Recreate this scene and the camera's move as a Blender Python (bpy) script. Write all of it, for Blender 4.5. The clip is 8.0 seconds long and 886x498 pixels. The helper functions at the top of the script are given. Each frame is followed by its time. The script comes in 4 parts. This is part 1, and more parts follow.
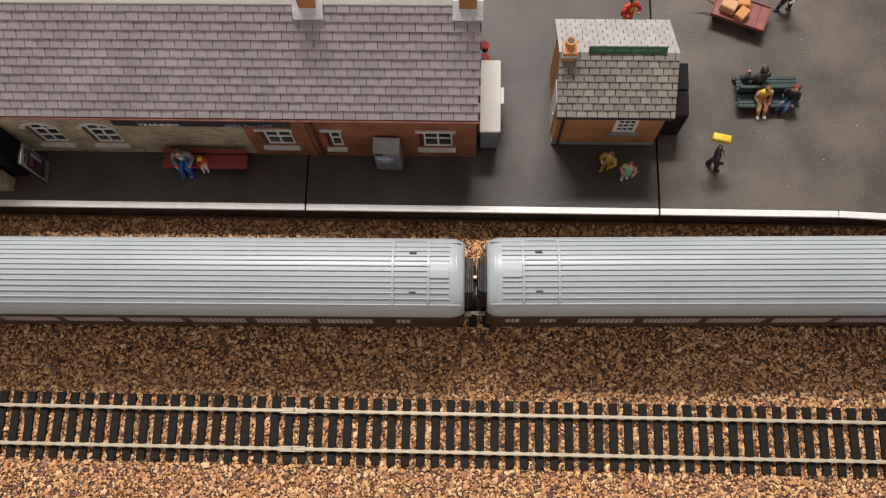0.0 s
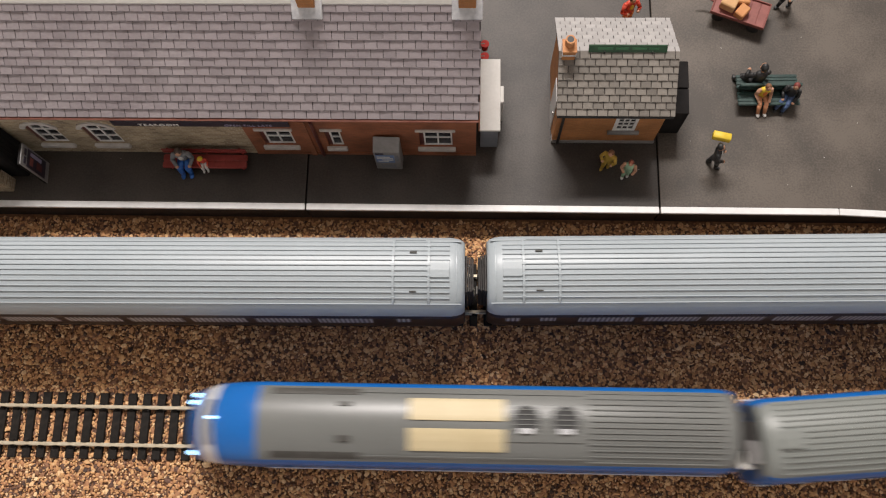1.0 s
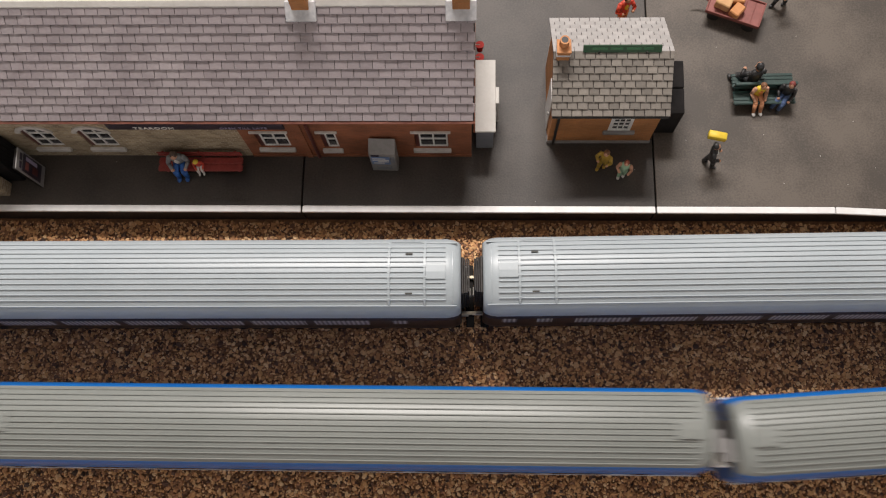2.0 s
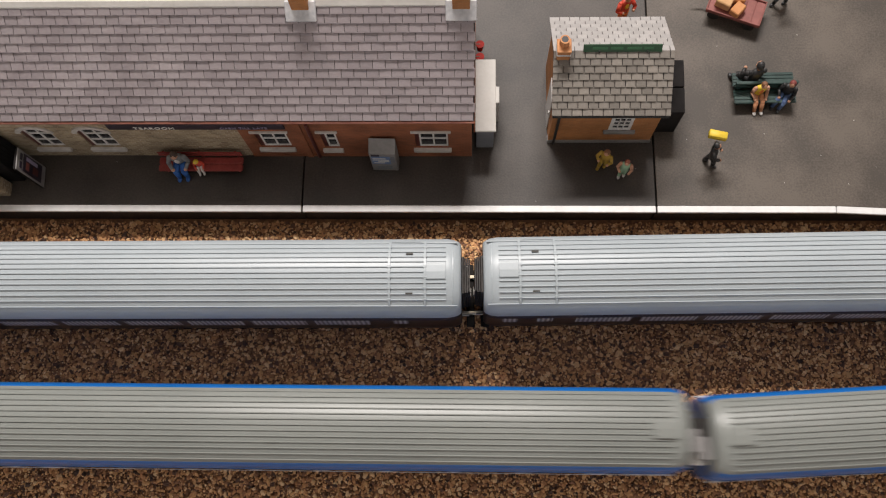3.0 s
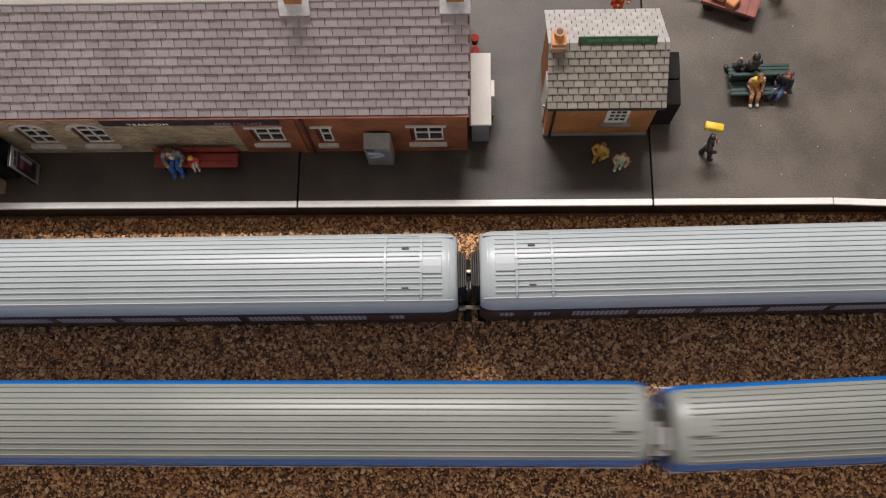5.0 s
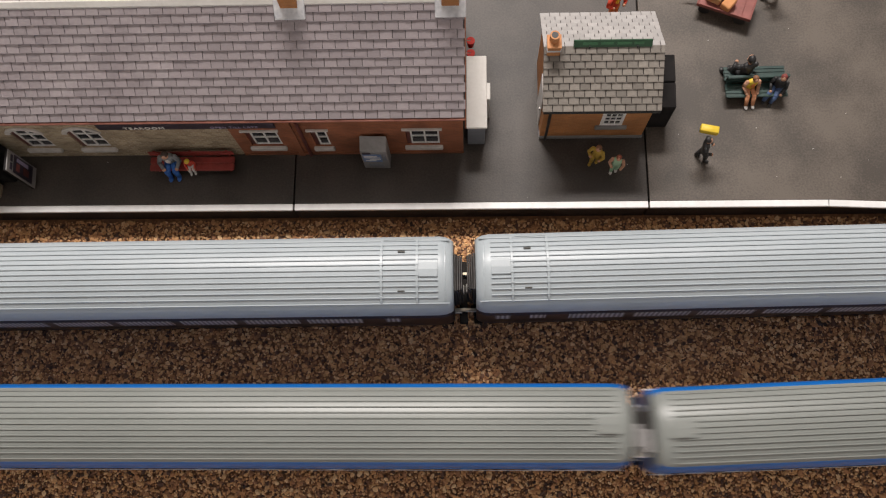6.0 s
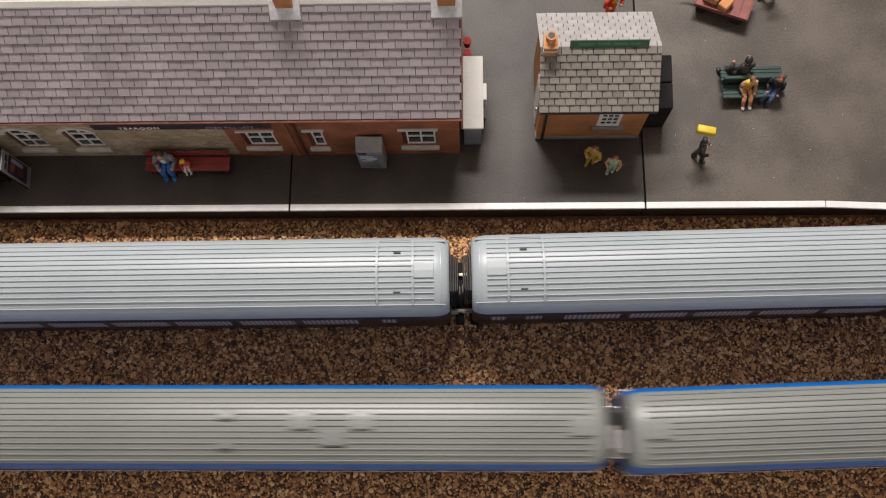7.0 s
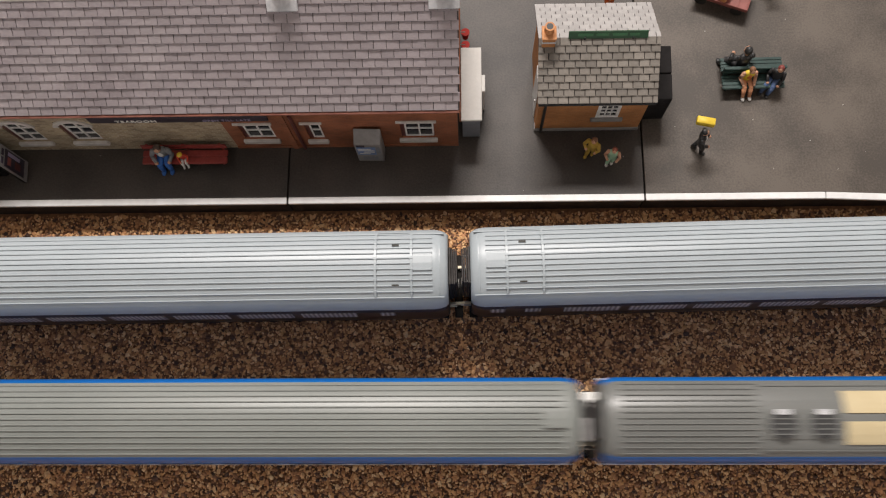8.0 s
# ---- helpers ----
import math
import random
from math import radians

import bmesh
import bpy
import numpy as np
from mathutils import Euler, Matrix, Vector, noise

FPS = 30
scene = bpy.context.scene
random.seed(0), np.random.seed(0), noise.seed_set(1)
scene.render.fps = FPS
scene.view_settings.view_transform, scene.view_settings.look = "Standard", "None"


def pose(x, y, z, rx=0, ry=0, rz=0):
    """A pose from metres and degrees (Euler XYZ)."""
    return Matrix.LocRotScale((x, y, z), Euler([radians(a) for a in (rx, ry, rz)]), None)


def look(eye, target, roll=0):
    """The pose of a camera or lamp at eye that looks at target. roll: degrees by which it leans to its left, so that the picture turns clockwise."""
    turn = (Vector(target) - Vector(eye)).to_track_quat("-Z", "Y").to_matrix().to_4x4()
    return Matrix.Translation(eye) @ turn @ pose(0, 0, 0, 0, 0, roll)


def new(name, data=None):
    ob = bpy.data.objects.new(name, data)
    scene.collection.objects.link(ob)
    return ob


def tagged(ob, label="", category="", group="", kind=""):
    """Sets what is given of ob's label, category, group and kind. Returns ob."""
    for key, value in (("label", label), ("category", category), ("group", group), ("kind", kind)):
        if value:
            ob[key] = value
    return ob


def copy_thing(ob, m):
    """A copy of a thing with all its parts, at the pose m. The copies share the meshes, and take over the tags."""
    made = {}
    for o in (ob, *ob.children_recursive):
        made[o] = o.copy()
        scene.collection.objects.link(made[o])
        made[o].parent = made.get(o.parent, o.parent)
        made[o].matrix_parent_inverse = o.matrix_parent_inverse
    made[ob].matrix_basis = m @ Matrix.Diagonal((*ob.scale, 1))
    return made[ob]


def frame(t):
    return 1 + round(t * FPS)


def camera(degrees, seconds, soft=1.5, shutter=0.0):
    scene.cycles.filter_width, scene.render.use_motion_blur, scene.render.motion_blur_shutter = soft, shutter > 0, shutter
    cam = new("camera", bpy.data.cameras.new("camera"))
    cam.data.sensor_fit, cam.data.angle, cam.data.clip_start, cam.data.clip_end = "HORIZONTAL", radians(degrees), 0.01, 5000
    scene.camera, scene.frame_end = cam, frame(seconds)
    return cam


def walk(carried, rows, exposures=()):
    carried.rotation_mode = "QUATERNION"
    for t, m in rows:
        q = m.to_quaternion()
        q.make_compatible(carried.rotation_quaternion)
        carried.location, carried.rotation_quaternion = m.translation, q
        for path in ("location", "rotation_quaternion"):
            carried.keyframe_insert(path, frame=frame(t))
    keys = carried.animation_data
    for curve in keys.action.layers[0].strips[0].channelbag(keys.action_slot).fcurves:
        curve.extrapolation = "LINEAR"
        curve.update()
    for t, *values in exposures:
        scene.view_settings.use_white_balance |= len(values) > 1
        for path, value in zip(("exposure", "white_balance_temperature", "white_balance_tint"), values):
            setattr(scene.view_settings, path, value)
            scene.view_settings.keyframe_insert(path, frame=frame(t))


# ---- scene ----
cam = camera(55.1, 8.0, soft=1.15, shutter=0.55)
PATH = [
    (0, (0.08004, -0.01982, 0.39958), (0.06647, 0.09697, -0.03479), -5.543),
    (0.5, (0.07975, -0.02023, 0.39950), (0.06604, 0.09670, -0.03482), -5.637),
    (1, (0.08049, -0.01913, 0.39967), (0.06628, 0.09643, -0.03501), -6.097),
    (1.5, (0.08189, -0.01897, 0.39942), (0.06748, 0.09715, -0.03511), -6.423),
    (3, (0.08305, -0.01772, 0.39963), (0.06772, 0.09692, -0.03526), -7.156),
    (3.5, (0.08265, -0.01798, 0.39840), (0.06730, 0.09692, -0.03642), -7.164),
    (4, (0.08390, -0.01824, 0.39818), (0.06818, 0.09623, -0.03673), -7.456),
    (4.5, (0.08392, -0.01877, 0.39791), (0.06865, 0.09485, -0.03724), -7.489),
    (6, (0.08586, -0.01714, 0.39903), (0.07134, 0.09568, -0.03635), -7.455),
    (6.5, (0.08575, -0.01622, 0.39914), (0.07237, 0.09643, -0.03633), -6.846),
    (7, (0.08677, -0.01524, 0.39847), (0.07326, 0.09607, -0.03734), -6.996),
    (7.5, (0.08685, -0.01604, 0.39722), (0.07343, 0.09455, -0.03878), -7.093),
    (8, (0.08762, -0.01578, 0.39683), (0.07372, 0.09278, -0.03965), -7.560),
]
walk(cam, [(t, look(eye, target, roll)) for t, eye, target, roll in PATH])
# ---- body ----

# world: only a very dim fill behind the closed room
world = bpy.data.worlds.new("room_world")
scene.world = world
world.use_nodes = True
world.node_tree.nodes["Background"].inputs[0].default_value = (0.9, 0.95, 1.0, 1)
world.node_tree.nodes["Background"].inputs[1].default_value = 0.02

# the room's ceiling lamp, behind the station and a little to one side
LAMP = Vector((-0.04, 1.03, 1.46))
lamp_data = bpy.data.lights.new("ceiling_lamp_light", "AREA")
lamp_data.shape, lamp_data.size, lamp_data.size_y = "RECTANGLE", 0.78, 0.18
lamp_data.energy, lamp_data.color = 37.5, (1.0, 0.935, 0.895)
lamp_ob = new("ceiling_lamp_light", lamp_data)
lamp_ob.matrix_world = look(LAMP, (0.06, 0.08, 0.0))
scene.view_settings.exposure = 0.0

MM = 0.001


# ---- materials ----
def mat(name, c1, c2=None, scale=60.0, rough=0.5, bump=0.0, metal=0.0, fine=600.0, per="", spread=0.25, emit=0.0, lo=0.35, hi=0.65, coat=0.0, spec=0.5, grain=0.35):
    """Two colours mixed by noise at two scales, with fine relief. per: 'object' or 'island' varies the value piece by piece."""
    m = bpy.data.materials.new(name)
    m.use_nodes = True
    nt = m.node_tree
    b = nt.nodes["Principled BSDF"]
    b.inputs["Roughness"].default_value = rough
    b.inputs["Metallic"].default_value = metal
    b.inputs["Coat Weight"].default_value = coat
    b.inputs["Specular IOR Level"].default_value = spec
    tc = nt.nodes.new("ShaderNodeTexCoord")
    big = nt.nodes.new("ShaderNodeTexNoise")
    big.inputs["Scale"].default_value = scale
    big.inputs["Detail"].default_value = 4
    sm = nt.nodes.new("ShaderNodeTexNoise")
    sm.inputs["Scale"].default_value = fine
    sm.inputs["Detail"].default_value = 3
    nt.links.new(tc.outputs["Object"], big.inputs["Vector"])
    nt.links.new(tc.outputs["Object"], sm.inputs["Vector"])
    add = nt.nodes.new("ShaderNodeMix")
    add.inputs["Factor"].default_value = grain
    nt.links.new(big.outputs["Fac"], add.inputs["A"])
    nt.links.new(sm.outputs["Fac"], add.inputs["B"])
    ramp = nt.nodes.new("ShaderNodeValToRGB")
    ramp.color_ramp.elements[0].position, ramp.color_ramp.elements[1].position = lo, hi
    ramp.color_ramp.elements[0].color = (*c1, 1)
    ramp.color_ramp.elements[1].color = (*(c2 or [min(1, c * 1.15) for c in c1]), 1)
    nt.links.new(add.outputs["Result"], ramp.inputs["Fac"])
    colour = ramp.outputs["Color"]
    if per:
        src = nt.nodes.new("ShaderNodeObjectInfo" if per == "object" else "ShaderNodeNewGeometry")
        rnd = src.outputs["Random" if per == "object" else "Random Per Island"]
        mr = nt.nodes.new("ShaderNodeMapRange")
        mr.inputs["To Min"].default_value, mr.inputs["To Max"].default_value = 1 - spread, 1 + spread
        nt.links.new(rnd, mr.inputs["Value"])
        mul = nt.nodes.new("ShaderNodeVectorMath")
        mul.operation = "SCALE"
        nt.links.new(colour, mul.inputs[0])
        nt.links.new(mr.outputs["Result"], mul.inputs["Scale"])
        colour = mul.outputs["Vector"]
    nt.links.new(colour, b.inputs["Base Color"])
    if bump:
        bp = nt.nodes.new("ShaderNodeBump")
        bp.inputs["Strength"].default_value = bump
        bp.inputs["Distance"].default_value = 0.0004
        nt.links.new(sm.outputs["Fac"], bp.inputs["Height"])
        nt.links.new(bp.outputs["Normal"], b.inputs["Normal"])
    if emit:
        b.inputs["Emission Color"].default_value = (*c1, 1)
        b.inputs["Emission Strength"].default_value = emit
    return m


def brick_mat(name, c1, c2, mortar, w, h, rough=0.8, squash=0.35):
    """Model brickwork or rubble stone at its printed size: colour and relief from one brick pattern laid on the wall's face."""
    m = bpy.data.materials.new(name)
    m.use_nodes = True
    nt = m.node_tree
    b = nt.nodes["Principled BSDF"]
    b.inputs["Roughness"].default_value = rough
    tc = nt.nodes.new("ShaderNodeTexCoord")
    sep = nt.nodes.new("ShaderNodeSeparateXYZ")
    nt.links.new(tc.outputs["Object"], sep.inputs[0])
    addxy = nt.nodes.new("ShaderNodeMath")
    nt.links.new(sep.outputs["X"], addxy.inputs[0])
    nt.links.new(sep.outputs["Y"], addxy.inputs[1])
    com = nt.nodes.new("ShaderNodeCombineXYZ")
    nt.links.new(addxy.outputs[0], com.inputs["X"])
    nt.links.new(sep.outputs["Z"], com.inputs["Y"])
    ns = nt.nodes.new("ShaderNodeTexNoise")
    ns.inputs["Scale"].default_value = 420
    nt.links.new(tc.outputs["Object"], ns.inputs["Vector"])
    wob = nt.nodes.new("ShaderNodeVectorMath")
    wob.operation = "MULTIPLY_ADD"
    nt.links.new(ns.outputs["Color"], wob.inputs[0])
    wob.inputs[1].default_value = (squash * 0.001,) * 3
    nt.links.new(com.outputs[0], wob.inputs[2])
    br = nt.nodes.new("ShaderNodeTexBrick")
    br.inputs["Color1"].default_value, br.inputs["Color2"].default_value = (*c1, 1), (*c2, 1)
    br.inputs["Mortar"].default_value = (*mortar, 1)
    br.inputs["Scale"].default_value = 1.0
    br.inputs["Brick Width"].default_value, br.inputs["Row Height"].default_value = w, h
    br.inputs["Mortar Size"].default_value = h * 0.08
    nt.links.new(wob.outputs[0], br.inputs["Vector"])
    st = nt.nodes.new("ShaderNodeTexNoise")
    st.inputs["Scale"].default_value = 70
    st.inputs["Detail"].default_value = 5
    nt.links.new(tc.outputs["Object"], st.inputs["Vector"])
    mr = nt.nodes.new("ShaderNodeMapRange")
    mr.inputs["From Min"].default_value, mr.inputs["From Max"].default_value = 0.3, 0.7
    mr.inputs["To Min"].default_value, mr.inputs["To Max"].default_value = 0.65, 1.2
    nt.links.new(st.outputs["Fac"], mr.inputs["Value"])
    mul = nt.nodes.new("ShaderNodeVectorMath")
    mul.operation = "SCALE"
    nt.links.new(br.outputs["Color"], mul.inputs[0])
    nt.links.new(mr.outputs["Result"], mul.inputs["Scale"])
    nt.links.new(mul.outputs["Vector"], b.inputs["Base Color"])
    bp = nt.nodes.new("ShaderNodeBump")
    bp.invert = True
    bp.inputs["Strength"].default_value = 0.6
    bp.inputs["Distance"].default_value = 0.0003
    nt.links.new(br.outputs["Fac"], bp.inputs["Height"])
    nt.links.new(bp.outputs["Normal"], b.inputs["Normal"])
    return m


def granule_mat():
    """Cork granules: each one its own shade from dark bark to pale tan."""
    m = bpy.data.materials.new("cork_granules")
    m.use_nodes = True
    nt = m.node_tree
    b = nt.nodes["Principled BSDF"]
    b.inputs["Roughness"].default_value = 0.75
    g = nt.nodes.new("ShaderNodeNewGeometry")
    ramp = nt.nodes.new("ShaderNodeValToRGB")
    els = ramp.color_ramp.elements
    els[0].color, els[1].color = (0.051, 0.030, 0.023, 1), (0.777, 0.554, 0.318, 1)
    for p, c in ((0.13, (0.146, 0.076, 0.051, 1)), (0.26, (0.310, 0.153, 0.078, 1)), (0.46, (0.476, 0.237, 0.106, 1)), (0.7, (0.605, 0.341, 0.151, 1)), (0.88, (0.674, 0.420, 0.212, 1))):
        els.new(p).color = c
    nt.links.new(g.outputs["Random Per Island"], ramp.inputs["Fac"])
    tc = nt.nodes.new("ShaderNodeTexCoord")
    n = nt.nodes.new("ShaderNodeTexNoise")
    n.inputs["Scale"].default_value = 900
    nt.links.new(tc.outputs["Object"], n.inputs["Vector"])
    mr = nt.nodes.new("ShaderNodeMapRange")
    mr.inputs["To Min"].default_value, mr.inputs["To Max"].default_value = 0.66, 1.52
    nt.links.new(n.outputs["Fac"], mr.inputs["Value"])
    mul = nt.nodes.new("ShaderNodeVectorMath")
    mul.operation = "SCALE"
    nt.links.new(ramp.outputs["Color"], mul.inputs[0])
    nt.links.new(mr.outputs["Result"], mul.inputs["Scale"])
    nt.links.new(mul.outputs["Vector"], b.inputs["Base Color"])
    return m


def curtain_mat():
    """Coach glazing with pale upright curtain folds behind it."""
    m = bpy.data.materials.new("curtained_pane")
    m.use_nodes = True
    nt = m.node_tree
    b = nt.nodes["Principled BSDF"]
    b.inputs["Roughness"].default_value = 0.3
    tc = nt.nodes.new("ShaderNodeTexCoord")
    wv = nt.nodes.new("ShaderNodeTexWave")
    wv.bands_direction = "X"
    wv.inputs["Scale"].default_value = 150
    wv.inputs["Distortion"].default_value = 0.8
    nt.links.new(tc.outputs["Object"], wv.inputs["Vector"])
    ramp = nt.nodes.new("ShaderNodeValToRGB")
    ramp.color_ramp.elements[0].color = (0.10, 0.085, 0.08, 1)
    ramp.color_ramp.elements[1].color = (0.52, 0.50, 0.49, 1)
    nt.links.new(wv.outputs["Fac"], ramp.inputs["Fac"])
    nt.links.new(ramp.outputs["Color"], b.inputs["Base Color"])
    return m


M_CORK = granule_mat()
M_BASE = mat("ballast_bed", (0.14, 0.068, 0.04), (0.30, 0.145, 0.07), 300, 0.9)
M_SLEEPER = mat("sleeper_plastic", (0.010, 0.0085, 0.0075), (0.020, 0.016, 0.013), 400, 0.7, 0.2, spec=0.2)
M_RAIL = mat("nickel_rail", (0.66, 0.57, 0.42), (0.78, 0.70, 0.54), 300, 0.32, 0, 0.5)
M_RAILSIDE = mat("fishplate_metal", (0.72, 0.66, 0.54), (0.84, 0.78, 0.66), 300, 0.35, 0, 0.5)
M_PLAT = mat("platform_paint", (0.031, 0.0255, 0.0215), (0.066, 0.055, 0.0465), 36, 0.56, 0.2, fine=1100, lo=0.40, hi=0.60, grain=0.38)
M_PLAT_PALE = mat("worn_platform_paint", (0.056, 0.0455, 0.0365), (0.116, 0.095, 0.0765), 36, 0.56, 0.2, fine=1100, lo=0.40, hi=0.60, grain=0.38)
M_EDGE = mat("white_edge_paint", (0.72, 0.72, 0.71), (0.85, 0.85, 0.84), 90, 0.5, 0.1, fine=400)
M_PLATFACE = brick_mat("platform_face_brick", (0.05, 0.035, 0.03), (0.035, 0.028, 0.025), (0.02, 0.018, 0.016), 0.003, 0.0011)
M_STONE = brick_mat("rubble_stone", (0.46, 0.37, 0.24), (0.27, 0.20, 0.125), (0.52, 0.45, 0.35), 0.0034, 0.0017, squash=1.3)
M_BRICK = brick_mat("red_brick", (0.32, 0.105, 0.045), (0.24, 0.08, 0.035), (0.26, 0.12, 0.07), 0.0030, 0.0010)
M_OBRICK = brick_mat("orange_brick", (0.48, 0.20, 0.065), (0.40, 0.165, 0.055), (0.42, 0.22, 0.10), 0.0030, 0.0010)
M_SLATE = mat("grey_slate", (0.27, 0.232, 0.242), (0.36, 0.318, 0.325), 35, 0.6, 0.25, fine=700, per="object", spread=0.12)
M_SLATE_J = mat("grey_slate_far", (0.27, 0.232, 0.242), (0.36, 0.318, 0.325), 35, 0.6, 0.25, fine=700, per="island", spread=0.12)
# booth slates: front slope coloured darker as shaded, back slope paler as lit
M_SLATE_SHADED = mat("shaded_buff_slate", (0.17, 0.152, 0.132), (0.26, 0.236, 0.205), 60, 0.6, 0.25, fine=700, per="object", spread=0.22)
M_SLATE_LIT = mat("lit_pale_slate", (0.33, 0.315, 0.305), (0.40, 0.385, 0.375), 45, 0.6, 0.2, fine=700, per="object", spread=0.10)
M_BED = mat("roof_underlay", (0.07, 0.058, 0.058), (0.10, 0.085, 0.083), 100, 0.8)
M_LEAD = mat("weathered_lead", (0.45, 0.46, 0.48), (0.74, 0.74, 0.75), 160, 0.5, 0.3)
M_WHITE = mat("white_paint", (0.66, 0.65, 0.63), (0.8, 0.79, 0.77), 150, 0.5)
M_SILL = mat("sill_stone", (0.45, 0.42, 0.39), (0.62, 0.59, 0.56), 200, 0.6, 0.2)
M_GUTTER = mat("brown_gutter", (0.24, 0.085, 0.06), (0.34, 0.14, 0.10), 200, 0.5)
M_MAROON = mat("maroon_frame", (0.085, 0.022, 0.018), (0.12, 0.03, 0.025), 200, 0.5)
M_SIGN = mat("dark_fascia", (0.016, 0.013, 0.024), (0.03, 0.022, 0.04), 200, 0.5)
M_LETTER = mat("sign_lettering", (0.85, 0.84, 0.80), None, 200, 0.6)
M_LETTER_D = mat("faded_lettering", (0.30, 0.27, 0.40), None, 200, 0.6)
M_PANE = mat("window_pane", (0.012, 0.012, 0.016), (0.035, 0.035, 0.042), 300, 0.12, spec=0.25)
M_CREAM = mat("cream_card", (0.60, 0.58, 0.54), (0.70, 0.68, 0.64), 60, 0.6, 0.1)
M_GREYBOX = mat("blue_grey_paint", (0.16, 0.17, 0.19), (0.21, 0.22, 0.245), 80, 0.55, 0.1)
M_KIOSK = mat("kiosk_grey", (0.19, 0.185, 0.18), (0.27, 0.26, 0.255), 120, 0.5, 0.1)
M_BLUEPANEL = mat("blue_print", (0.10, 0.17, 0.34), (0.16, 0.25, 0.44), 300, 0.4)
M_REDBENCH = mat("red_bench_paint", (0.21, 0.028, 0.022), (0.32, 0.05, 0.04), 200, 0.45, 0.1)
M_GREENBENCH = mat("green_bench_paint", (0.012, 0.034, 0.03), (0.022, 0.055, 0.048), 200, 0.4, 0.1)
M_GREENSIGN = mat("green_sign_paint", (0.008, 0.05, 0.018), (0.015, 0.075, 0.028), 200, 0.4)
M_GREENBAR = mat("faded_green_lettering", (0.03, 0.12, 0.05), (0.045, 0.15, 0.065), 200, 0.5)
M_BLACK = mat("black_plastic", (0.012, 0.012, 0.012), (0.025, 0.024, 0.023), 200, 0.55, 0.1)
M_DARK = mat("dark_card", (0.012, 0.011, 0.011), (0.022, 0.02, 0.02), 120, 0.85, 0.1, spec=0.15)
M_TROLLEY = mat("trolley_red", (0.20, 0.06, 0.05), (0.28, 0.09, 0.075), 160, 0.55, 0.1)
M_PARCEL = mat("parcel_tan", (0.50, 0.28, 0.12), (0.62, 0.38, 0.19), 200, 0.7)
M_PARCEL2 = mat("parcel_orange", (0.52, 0.22, 0.08), (0.60, 0.28, 0.11), 200, 0.7)
M_POT = mat("terracotta", (0.46, 0.19, 0.075), (0.58, 0.27, 0.11), 200, 0.7, 0.2)
# trains
M_SILVER = mat("silver_roof_paint", (0.36, 0.405, 0.43), (0.41, 0.455, 0.48), 18, 0.38, 0.04, metal=0.0, fine=1500)
M_BROWN = mat("brown_coach_side", (0.022, 0.011, 0.008), (0.032, 0.016, 0.012), 80, 0.4)
M_COACHPANE = curtain_mat()
M_GREYROOF = mat("grey_roof_paint", (0.208, 0.222, 0.208), (0.25, 0.264, 0.248), 14, 0.38, 0.04, fine=1500)
M_POWERROOF = mat("power_car_roof_paint", (0.145, 0.15, 0.142), (0.18, 0.185, 0.175), 14, 0.34, 0.04, fine=1500)
M_BLUE = mat("blue_livery_paint", (0.008, 0.125, 0.43), (0.012, 0.145, 0.48), 60, 0.28, coat=0.2)
M_NOSEWHITE = mat("nose_white", (0.84, 0.83, 0.78), (0.88, 0.87, 0.83), 80, 0.35)
M_SCREEN = mat("windscreen_grey", (0.20, 0.205, 0.21), (0.31, 0.31, 0.315), 90, 0.15)
M_BEIGE = mat("beige_panel", (0.56, 0.46, 0.27), (0.62, 0.52, 0.32), 60, 0.5)
M_GRILLE = mat("grille_dark", (0.05, 0.048, 0.042), (0.08, 0.076, 0.068), 200, 0.6)
M_FAN = mat("fan_dark", (0.025, 0.025, 0.026), (0.05, 0.05, 0.05), 200, 0.5)
M_RUBBER = mat("gangway_rubber", (0.030, 0.027, 0.026), (0.06, 0.054, 0.05), 300, 0.6, 0.2)
M_STEEL = mat("coupling_steel", (0.35, 0.34, 0.32), (0.5, 0.49, 0.46), 200, 0.35, 0, 0.9)
M_LIGHT = mat("cab_glow", (0.38, 0.66, 1.0), (0.38, 0.66, 1.0), 10, 0.3, emit=4.0)
# room
M_WALL = mat("room_wall_paint", (0.82, 0.81, 0.80), (0.87, 0.86, 0.85), 3, 0.8, fine=60)
M_FLOOR = mat("room_carpet", (0.36, 0.33, 0.30), (0.44, 0.40, 0.36), 12, 0.9, fine=200)
M_BOARD = mat("baseboard_ply", (0.30, 0.20, 0.11), (0.38, 0.26, 0.15), 12, 0.7)


# ---- mesh helpers (millimetres in, metres out) ----
def part(name, bm, material, parent=None, label="", smooth=False):
    me = bpy.data.meshes.new(name)
    bmesh.ops.recalc_face_normals(bm, faces=bm.faces)
    bmesh.ops.scale(bm, vec=(MM, MM, MM), verts=bm.verts)
    bm.to_mesh(me)
    bm.free()
    for m in (material if isinstance(material, (list, tuple)) else [material]):
        me.materials.append(m)
    if smooth:
        me.polygons.foreach_set("use_smooth", [True] * len(me.polygons))
    ob = new(name, me)
    if parent:
        ob.parent = parent
    if label:
        tagged(ob, label)
    return ob


def shared(name, me, parent, m):
    ob = new(name, me)
    ob.parent = parent
    ob.matrix_basis = m
    return ob


